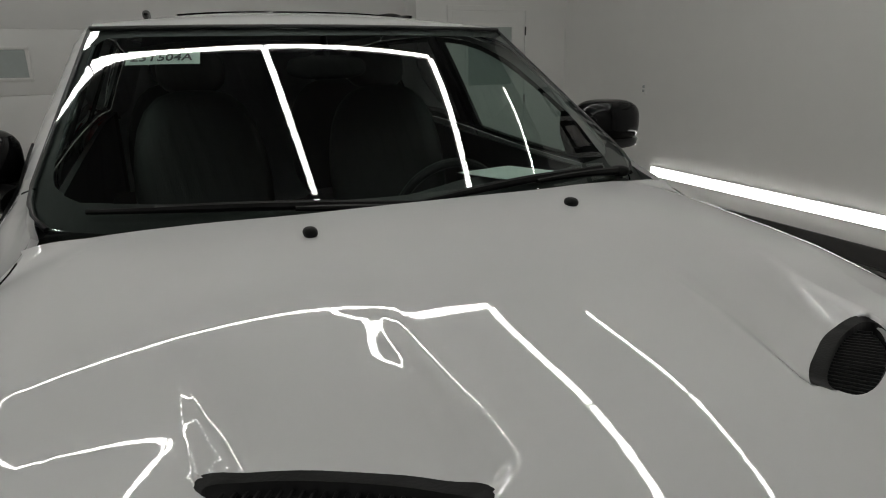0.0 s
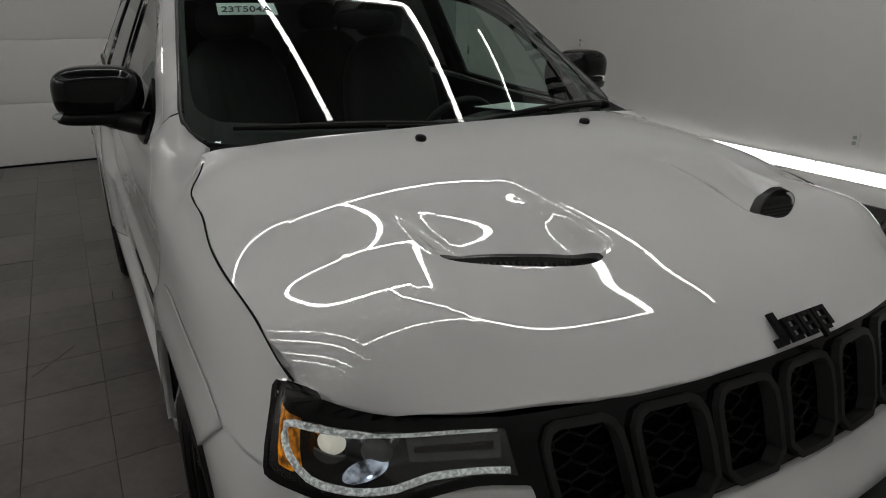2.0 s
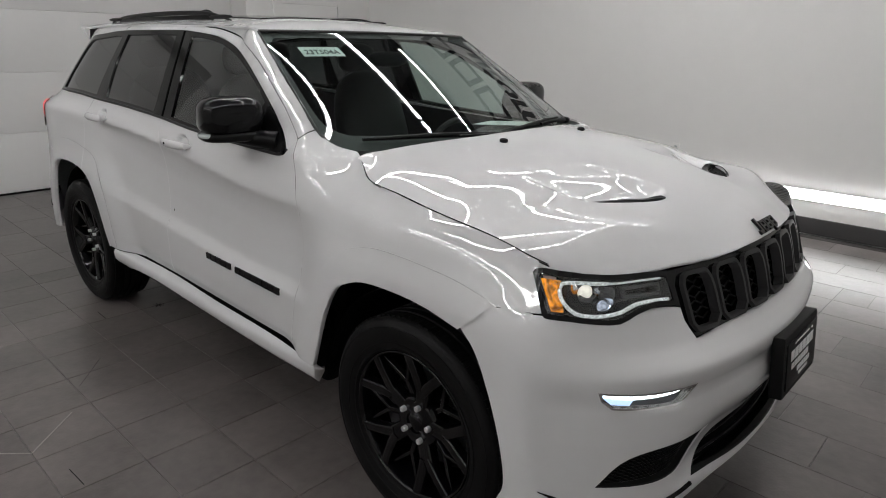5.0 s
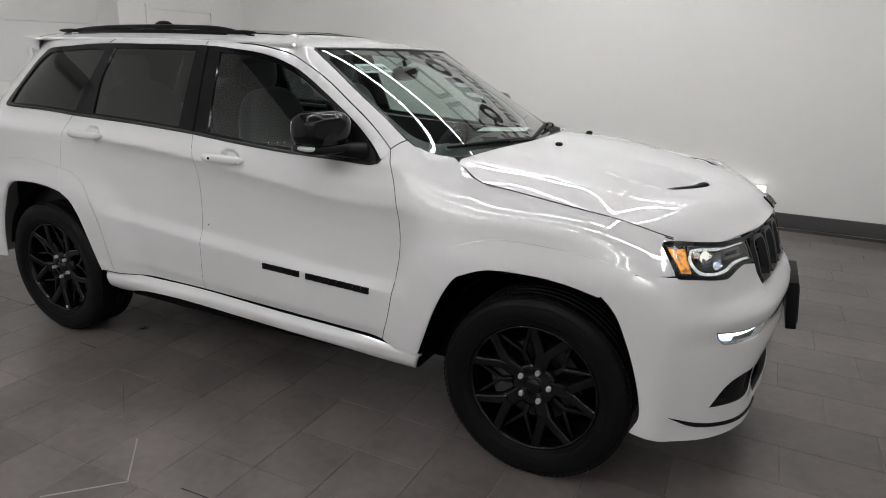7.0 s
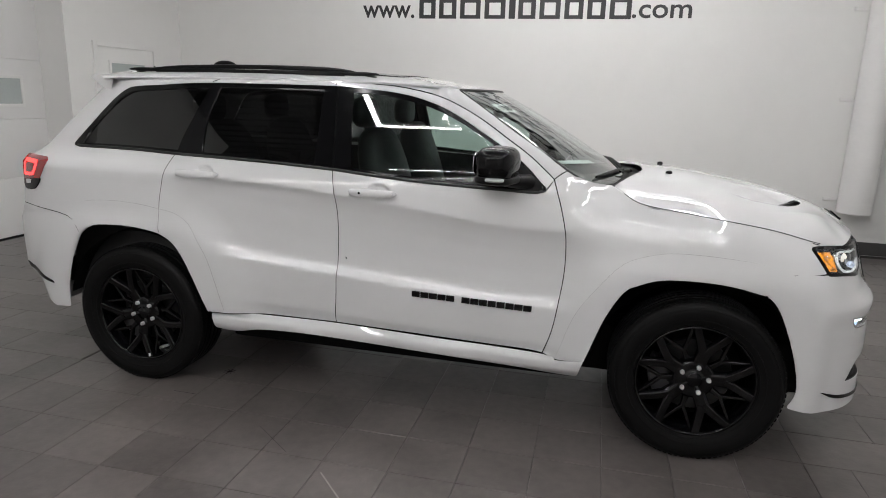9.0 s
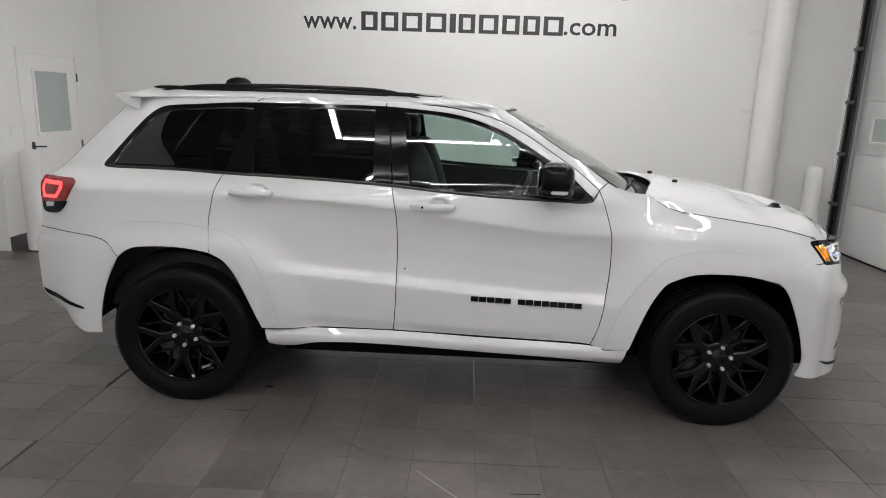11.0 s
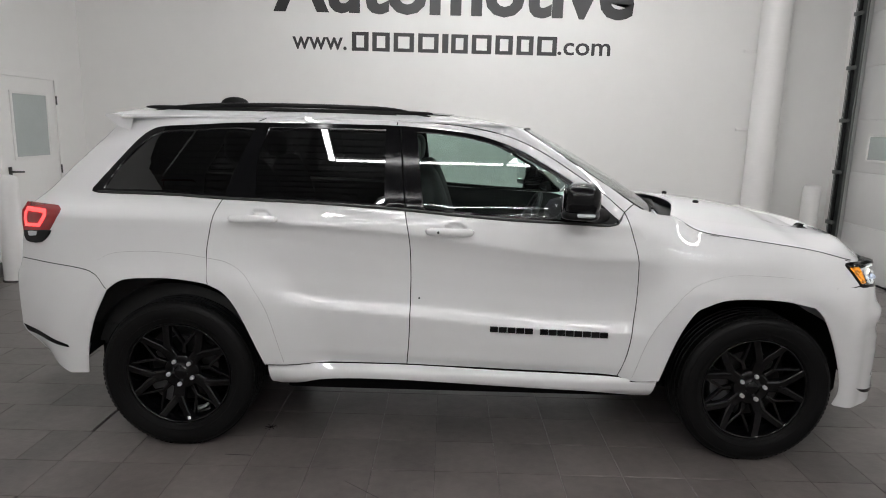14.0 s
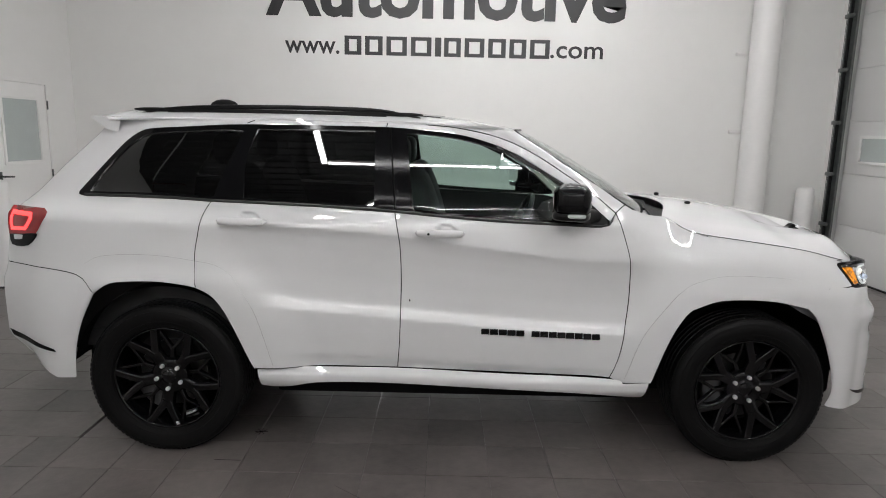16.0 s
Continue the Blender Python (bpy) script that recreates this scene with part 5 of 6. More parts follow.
rfront = [(0.262, -0.640), (0.304, -0.45), (0.334, -0.22), (0.344, 0.0), (0.334, 0.22), (0.304, 0.45), (0.262, 0.640)]
roof = sheet("roof", loop([(-1.80, -0.635), (-1.6, -0.647), (-0.5, -0.648), (-0.05, -0.648), (0.14, -0.648), (0.262, -0.640)], rfront, [(0.262, 0.640), (0.14, 0.648), (-0.05, 0.648), (-0.5, 0.648), (-1.6, 0.647), (-1.80, 0.635)], [(-1.80, 0.635), (-1.80, -0.635)]),
             roof_surface, PAINT, car, step=0.05, label="white painted roof panel")
sheet("sunroof", loop([(-1.25, -0.40), (-0.12, -0.40)], [(-0.12, -0.40), (-0.09, 0.0), (-0.12, 0.40)], [(-0.12, 0.40), (-1.25, 0.40)], [(-1.25, 0.40), (-1.25, -0.40)]), roof_surface, GLOSS_BLACK, roof, lift=0.004, step=0.06, label="dark glass sunroof")
part("antenna_fin", blob((-1.42, 0.0, float(roof_z(-1.42, 0)) + 0.016), (0.085, 0.028, 0.044), 2.2, 20), SATIN_BLACK, roof, "black aerial fin")
# spoiler over the tailgate
bm = bmesh.new()
n = 14
grid = []
for i in range(n + 1):
    y = -0.62 + 1.24 * i / n
    xb = -1.885 - 0.13 * (1 - (abs(y) / 0.62) ** 2.5)
    grid.append([bm.verts.new(p) for p in ((-1.74, y, float(roof_z(-1.74, y)) + 0.001), (-1.80, y, float(roof_z(-1.80, y)) + 0.004), (xb, y, 1.684 - 0.02 * abs(y)), (xb - 0.003, y, 1.672 - 0.02 * abs(y)), (xb + 0.065, y, 1.618 - 0.015 * abs(y)), (-1.76, y, 1.59))])
for p, q in zip(grid, grid[1:]):
    for j in range(5):
        bm.faces.new((p[j], p[j + 1], q[j + 1], q[j]))
bm.faces.new(grid[0])
bm.faces.new(grid[-1][::-1])
bmesh.ops.recalc_face_normals(bm, faces=bm.faces[:])
part("rear_spoiler", bm, PAINT, car, "white painted roof spoiler")
# tailgate between the two rear outlines
bm = bmesh.new()
rows_ = []
for z in np.linspace(0.39, 1.60, 32):
    xr = float(REAR_X(z))
    w = float(side_w(xr, z))
    rows_.append([bm.verts.new((xr - 0.07 * (1 - abs(t) ** 2.5), t * w, z)) for t in np.linspace(-1, 1, 17)])
for p, q in zip(rows_, rows_[1:]):
    for j in range(16):
        bm.faces.new((p[j], p[j + 1], q[j + 1], q[j]))
bmesh.ops.recalc_face_normals(bm, faces=bm.faces[:])
gate = part("tailgate", bm, PAINT, car, "white painted tailgate")
bm = bmesh.new()
rows_ = []
for z in np.linspace(1.27, 1.57, 8):
    xr = float(REAR_X(z))
    w = float(side_w(xr, z)) * 0.88
    rows_.append([bm.verts.new((xr - 0.07 * (1 - abs(t * 0.88) ** 2.5) - 0.006, t * w, z)) for t in np.linspace(-1, 1, 13)])
for p, q in zip(rows_, rows_[1:]):
    for j in range(12):
        bm.faces.new((p[j], p[j + 1], q[j + 1], q[j]))
part("rear_window", bm, GLOSS_BLACK, gate, "dark rear window")


# ---- the nose ----
def nose_surface(u, v):
    x, y = nose(u, v)
    return np.stack([x, y, v], 1)


def both(poly):
    return [poly, [(-u, z) for u, z in poly]]


TOP = [(0.0, 0.846), (-0.36, 0.841), (-0.530, 0.831)]
UNDER = [(-0.585, 0.925), (-0.62, 0.930), (-0.72, 0.934), (-0.765, 0.922), (-0.80, 0.911), (-0.87, 0.918), (-0.985, 0.930)]
right = [TOP, [TOP[-1], (-0.571, 0.888), UNDER[0]], UNDER, [UNDER[-1], (-1.05, 0.923), (-1.1655, 0.9178)], [(-1.1655, 0.9178), (-1.2185, 0.8678), (-1.269, 0.8280)],
         [(-1.269, 0.8280), (-1.213, 0.771), (-1.157, 0.657), (-1.108, 0.513), (-1.088, 0.395), (-1.115, 0.322)], [(-1.115, 0.322), (-1.014, 0.306), (-0.87, 0.300), (-0.67, 0.305), (-0.40, 0.325), (0.0, 0.345)]]
left = [[(-u, z) for u, z in r[::-1]] for r in right[::-1]]
drl = loop([(-0.856, 0.730), (-0.846, 0.700), (-0.815, 0.674), (-0.655, 0.660), (-0.600, 0.664), (-0.575, 0.684), (-0.553, 0.716)], [(-0.553, 0.716), (-0.70, 0.716), (-0.856, 0.730)])
fog = loop([(-0.842, 0.428), (-0.780, 0.505), (-0.700, 0.534), (-0.56, 0.537), (-0.428, 0.532)], [(-0.428, 0.532), (-0.48, 0.485), (-0.545, 0.435), (-0.62, 0.420), (-0.842, 0.428)])
intake_r = [(-0.49, 0.372), (-0.43, 0.425), (-0.35, 0.475), (-0.20, 0.50), (0.0, 0.505)]
intake = loop(intake_r, [(-u, z) for u, z in intake_r[::-1]], [(0.49, 0.372), (0.25, 0.358), (0.0, 0.355), (-0.25, 0.358), (-0.49, 0.372)])
bumper = sheet("front_bumper", loop(*right, *left), nose_surface, PAINT, car, holes=[*both(drl), *both(fog), intake], step=0.022, gap=0.0010, skirt=0.02, label="white painted front bumper")
for k, sgn in enumerate((1, -1)):
    def mirror(poly, sgn=sgn):
        return [(sgn * u, z) for u, z in poly]
    pocket = sheet("fog_pocket", inset(mirror(fog), -0.006), nose_surface, DARK, bumper, lift=-0.035, skirt=0.0, label="black mesh lower pocket")
    bm = bmesh.new()
    for i in range(12):
        z = 0.425 + 0.0095 * i
        us = [u for u in np.linspace(-0.84, -0.43, 40) if inside([(u, z)], fog)[0]]
        if len(us) > 3:
            a, b = us[0], us[-1]
            tube([(*[float(c) for c in nose(np.float64(sgn * u), np.float64(z))], z) for u in np.linspace(a, b, 8)], 0.0022, 5, moved_bm := bmesh.new())
            for v in moved_bm.verts:
                v.co.x -= 0.022
            merge(bm, moved_bm)
    part("mesh_bar", bm, SATIN_BLACK, pocket)
    sheet("pocket_rim", mirror(fog), nose_surface, PLASTIC, pocket, holes=[inset(mirror(fog), 0.008)], lift=-0.004, skirt=0.03, step=0.02)
    lamp = sheet("running_light", inset(mirror(drl), -0.004), nose_surface, LAMP_GREY, bumper, lift=-0.022, skirt=0.0, step=0.02, label="lit white running light in a chrome frame")
    bar = loop([(-0.838, 0.706), (-0.74, 0.692), (-0.62, 0.692), (-0.580, 0.710)], [(-0.580, 0.710), (-0.70, 0.709), (-0.838, 0.721)], [(-0.838, 0.721), (-0.838, 0.706)], step=0.015)
    sheet("light_bar", mirror(bar), nose_surface, DRL_GLOW, lamp, lift=-0.010, skirt=0.008, step=0.015, label="glowing white light bar")
    # the bar's light on the reflector is painted as its own glow
    sheet("reflector", mirror(loop([(-0.838, 0.700), (-0.815, 0.680), (-0.76, 0.672)], [(-0.76, 0.672), (-0.75, 0.688)], [(-0.75, 0.688), (-0.838, 0.700)])), nose_surface, BLUE_GLOW, lamp, lift=-0.016, step=0.015, label="bluish reflector, the lamp light on it painted as glow")
    sheet("lamp_rim", mirror(drl), nose_surface, CHROME, lamp, holes=[inset(mirror(drl), 0.006)], lift=0.001, skirt=0.02, step=0.02)
    sheet("lamp_lens", mirror(drl), nose_surface, LENS, lamp, lift=-0.003, skirt=0.0, step=0.03)
    sheet("bumper_strip", mirror(loop([(-0.985, 0.403), (-0.91, 0.380), (-0.80, 0.362), (-0.67, 0.353), (-0.50, 0.364)], [(-0.50, 0.364), (-0.49, 0.350)], [(-0.49, 0.350), (-0.67, 0.338), (-0.80, 0.347), (-0.91, 0.365), (-0.985, 0.403)])), nose_surface, GLOSS_BLACK, bumper, lift=0.004, step=0.02, label="gloss black lower strip")
    # headlight
    head = loop([(-0.622, 1.022), (-0.80, 1.036), (-0.93, 1.047), (-1.00, 1.045), (-1.060, 1.036)], [(-1.060, 1.036), (-1.082, 1.031), (-1.086, 1.022)], [(-1.086, 1.022), (-1.052, 0.978), (-1.020, 0.930)], [(-1.020, 0.930), (-1.012, 0.923), (-1.0, 0.922)],
                [(-1.0, 0.922), (-0.95, 0.922), (-0.90, 0.918), (-0.805, 0.912), (-0.755, 0.930), (-0.68, 0.941), (-0.594, 0.934)], [(-0.594, 0.934), (-0.608, 0.98), (-0.622, 1.022)])
    lamp = sheet("headlight", mirror(head), nose_surface, GLOSS_BLACK, car, lift=-0.050, skirt=0.0, step=0.025, label="headlight with amber marker, chrome light pipe and glowing projector")
    sheet("lamp_frame", inset(mirror(head), -0.002), nose_surface, GLOSS_BLACK, lamp, holes=[inset(mirror(head), 0.011)], lift=0.001, skirt=0.055, step=0.02, label="black lamp surround")
    sheet("lamp_lens", inset(mirror(head), 0.010), nose_surface, LENS, lamp, lift=-0.001, skirt=0.0, step=0.03, label="clear lens")
    amber = loop([(-1.068, 1.013), (-1.012, 1.021)], [(-1.012, 1.021), (-0.985, 0.98), (-0.962, 0.940)], [(-0.962, 0.940), (-1.000, 0.940)], [(-1.000, 0.940), (-1.035, 0.98), (-1.068, 1.013)], step=0.012)
    sheet("amber_marker", mirror(amber), nose_surface, AMBER_GLOW, lamp, lift=-0.012, skirt=0.02, step=0.012, label="lit amber side marker")
    pipe_pts = [(-0.635, 1.004), (-0.80, 1.013), (-0.918, 1.021), (-0.962, 1.016), (-0.966, 0.996), (-0.953, 0.968), (-0.918, 0.939), (-0.874, 0.932), (-0.836, 0.931), (-0.788, 0.936), (-0.742, 0.950), (-0.672, 0.951), (-0.615, 0.947)]
    pp = spline(pipe_pts, 0.02)
    pts3 = nose_surface(np.array([sgn * u for u, z in pp]), np.array([z for u, z in pp]))
    # the glints on the chrome pipe are painted as glow
    part("light_pipe", tube([(p[0] - 0.014, p[1], p[2]) for p in pts3], [0.0055 - 0.0025 * (i < len(pp) * 0.25) for i in range(len(pp))], 8), PIPE_GLINTS, lamp, "chrome light pipe with glints painted as glow")
    for u, z, r, lit in ((-0.876, 0.990, 0.025, True), (-0.810, 0.978, 0.028, False)):
        q = nose_surface(np.array([sgn * u]), np.array([z]))[0]
        d = Vector((0.82, 0.57 * (1 if sgn < 0 else -1), 0.0))
        face = Matrix.Translation((q[0] - 0.034, q[1], q[2])) @ Vector((0, -1, 0)).rotation_difference(d).to_matrix().to_4x4()
        bm = moved(lathe([(r * 0.84, 0.004), (r, 0.018), (r * 1.12, 0.020), (r * 1.2, 0.034)], 24), face)
        bowl = part("projector", bm, REFLECTOR, lamp, "projector lens in a chrome ring")
        part("projector_lens", moved(lathe([(0.0, -0.010), (r * 0.4, -0.008), (r * 0.7, -0.002), (r * 0.86, 0.006)], 24), face), BOWL_GLOW if lit else LAMP_GREY, bowl, "cream projector lens, its bright reflection painted as glow" if lit else "dark projector lens")
        if lit:
            bm = bmesh.new()
            low = [(r * 0.98 * math.cos(radians(a)), r * 0.98 * math.sin(radians(a))) for a in range(-165, 5, 10)]
            top = [(x, -r * 0.30 - 0.25 * x * sgn - r * 0.12 * math.cos(x / r * 3)) for x in np.linspace(r * 0.9, -r * 0.9, 10)]
            bm.faces.new([bm.verts.new((x, -0.0125, min(z, 0.2 * r))) for x, z in low + top])
            grown = bmesh.ops.extrude_face_region(bm, geom=bm.faces[:])
            bmesh.ops.translate(bm, vec=(0, 0.004, 0), verts=[v for v in grown["geom"] if isinstance(v, bmesh.types.BMVert)])
            bmesh.ops.recalc_face_normals(bm, faces=bm.faces[:])
            part("shutter", moved(bm, face), LAMP_GREY, bowl, "dark cut-off shutter", smooth=False)
    q = nose_surface(np.array([sgn * -0.828]), np.array([0.955]))[0]
    # the low beam's flare, painted as a glowing blob
    part("low_beam", blob((q[0] - 0.024, q[1], q[2] + 0.004), (0.014, 0.036, 0.016), 2, 18), HAZE_GLOW, lamp, "bluish low beam flare painted as a glowing blob")
    part("low_beam_spot", blob((q[0] - 0.014, q[1], q[2] + 0.003), (0.006, 0.006, 0.004), 2, 10), XENON, lamp, "bright low beam spot")
    ib = loop([(-0.63, 1.0), (-0.78, 1.003)], [(-0.78, 1.003), (-0.775, 0.97)], [(-0.775, 0.97), (-0.63, 0.965)], [(-0.63, 0.965), (-0.63, 1.0)])
    sheet("inner_bezel", mirror(ib), nose_surface, LAMP_GREY, lamp, holes=[inset(mirror(ib), 0.009)], lift=-0.028, skirt=0.01, step=0.02)
# grille
gr = [(-0.0, 1.036), (-0.36, 1.030), (-0.616, 1.024)]
gl = [(-0.616, 1.024), (-0.594, 0.935), (-0.575, 0.890), (-0.534, 0.834)]
gb = [(-0.534, 0.834), (-0.36, 0.844), (0.0, 0.849)]
grille_poly = loop(gr, gl, gb, [(-u, z) for u, z in gb[::-1]], [(-u, z) for u, z in gl[::-1]], [(-u, z) for u, z in gr[::-1]])
slots = []
for k in range(-3, 4):
    c, w = k * 0.159, 0.124
    t, b = 1.003, 0.862 - 0.002 * abs(k)
    lean = 0.0055 * k
    slots.append(loop([(c - w / 2 + 0.021 + lean, t), (c + w / 2 - 0.021 + lean, t)], [(c + w / 2 - 0.021 + lean, t), (c + w / 2 + lean, t - 0.021), (c + w / 2 - lean * 0.5, b + 0.021)],
                      [(c + w / 2 - lean * 0.5, b + 0.021), (c + w / 2 - 0.021 - lean * 0.5, b)], [(c + w / 2 - 0.021 - lean * 0.5, b), (c - w / 2 + 0.021 - lean * 0.5, b)], [(c - w / 2 + 0.021 - lean * 0.5, b), (c - w / 2 - lean * 0.5, b + 0.021)],
                      [(c - w / 2 - lean * 0.5, b + 0.021), (c - w / 2 + lean, t - 0.021), (c - w / 2 + 0.021 + lean, t)], step=0.015))
grille = sheet("grille", grille_poly, nose_surface, GLOSS_BLACK, car, holes=slots, lift=-0.012, skirt=0.03, step=0.03, label="black grille with seven framed mesh openings")
for sl in slots:
    ring = sheet("grille_frame", inset(sl, -0.010), nose_surface, GRILLE_BLACK, grille, holes=[inset(sl, 0.001)], lift=0.003, skirt=0.03, step=0.02, label="gloss black slot frame")
    c = np.mean([p[0] for p in sl])
    bm = bmesh.new()
    lo, hi = min(p[0] for p in sl), max(p[0] for p in sl)
    zb, zt = min(p[1] for p in sl), max(p[1] for p in sl)
    nz = 7
    for i in range(nz):
        z = zb + (zt - zb) * (i + 0.5) / nz
        for j in range(5):
            u0 = lo + (hi - lo) * j / 5
            du = (hi - lo) / 5
            zz = [(u0, z + (0.006 if (i + j) % 2 else -0.006)), (u0 + du, z + (-0.006 if (i + j) % 2 else 0.006))]
            pts3 = nose_surface(np.array([q[0] for q in zz]), np.array([q[1] for q in zz]))
            tube([(p[0] - 0.034, p[1], p[2]) for p in pts3], 0.0032, 5, bm)
    for j in range(1, 5):
        for i in range(nz - 1):
            u = lo + (hi - lo) * j / 5
            z0, z1 = zb + (zt - zb) * (i + 0.5) / nz, zb + (zt - zb) * (i + 1.5) / nz
            if (i + j) % 2:
                pts3 = nose_surface(np.array([u, u]), np.array([z0 + 0.006, z1 - 0.006]))
                tube([(p[0] - 0.034, p[1], p[2]) for p in pts3], 0.0032, 5, bm)
    part("mesh_insert", bm, SATIN_BLACK, ring)
# dark sheets that colour in the shade behind the grille and intake
sheet("grille_back", grille_poly, nose_surface, DARK, grille, lift=-0.055, skirt=0.0, step=0.05, label="dark sheet standing for the shade behind the grille")
sheet("intake_back", inset(intake, -0.01), nose_surface, DARK, bumper, lift=-0.06, skirt=0.0, step=0.04, label="dark sheet standing for the shade in the lower intake")
sheet("intake_rim", intake, nose_surface, PLASTIC, bumper, holes=[inset(intake, 0.012)], lift=-0.004, skirt=0.055, step=0.03)
for i in range(4):
    z = 0.385 + 0.028 * i
    tb = tube([(float(nose(np.float64(u), np.float64(z))[0]) - 0.03, float(nose(np.float64(u), np.float64(z))[1]), z) for u in np.linspace(-0.40 + 0.03 * i, 0.40 - 0.03 * i, 12)], 0.005, 6)
    part("intake_slat", tb, SATIN_BLACK, bumper)
# dealer plate on its bracket
plate_m = Matrix.Translation((2.352, 0.02, 0.652)) @ Matrix.Rotation(radians(-6), 4, "Y")
pl = part("plate_bracket", box((-0.030, -0.178, -0.105), (0.012, 0.178, 0.105), 0.006), PLASTIC, car, "black front plate bracket", m=plate_m)
part("plate", box((0.012, -0.160, -0.080), (0.017, 0.160, 0.080), 0.002), SATIN_BLACK, pl, "black plate with white print")
for y0, y1, z0, z1 in ((-0.125, 0.125, 0.012, 0.046), (-0.115, 0.075, -0.018, 0.002), (-0.05, 0.09, -0.045, -0.028), (-0.03, 0.07, -0.064, -0.053), (-0.07, 0.07, 0.062, 0.068)):
    bm = bmesh.new()
    k = 6
    for i in range(k):
        a, b = y0 + (y1 - y0) * i / k, y0 + (y1 - y0) * (i + 0.8) / k
        box((0.0165, a, z0), (0.0182, b, z1), 0.0, bm)
    part("print_bar", bm, WHITE_PRINT, pl, smooth=False)
for y in (-0.09, 0.09):
    part("plate_screw", blob((0.018, y, 0.065), (0.004, 0.006, 0.006), 2, 10), CHROME, pl)

# door lettering: plain black blocks in two groups
for s in (-1, 1):
    d = [o for o in car.children if o.name.startswith("front_door")][0 if s < 0 else 1]
    cells_ = [(0.110 + 0.0435 * k, 0.040) for k in range(5)] + [(0.360 + 0.0428 * k, 0.0395) for k in range(8)]
    for k, (x, w) in enumerate(cells_):
        x0, x1, dz = x, x + w, 0.014
        zc = 0.664 - 0.030 * (x - 0.11)
        bm = bmesh.new()
        corners = [(x0, zc - dz), (x1, zc - dz), (x1, zc + dz), (x0, zc + dz)]
        vi = [bm.verts.new((x, s * (float(side_w(x, z)) - 0.001), z)) for x, z in corners]
        vo = [bm.verts.new((x, s * (float(side_w(x, z)) + 0.006), z)) for x, z in corners]
        bm.faces.new(vo)
        for a in range(4):
            bm.faces.new((vi[a], vi[(a + 1) % 4], vo[(a + 1) % 4], vo[a]))
        bmesh.ops.recalc_face_normals(bm, faces=bm.faces[:])
        part("badge_block", bm, GLOSS_BLACK, d, smooth=False)
    if s < 0:
        part("paint_chip", blob((-0.247, -float(side_w(-0.247, 0.806)), 0.806), (0.004, 0.0012, 0.006), 2, 10), DARK, d, "small dark chip in the paint")

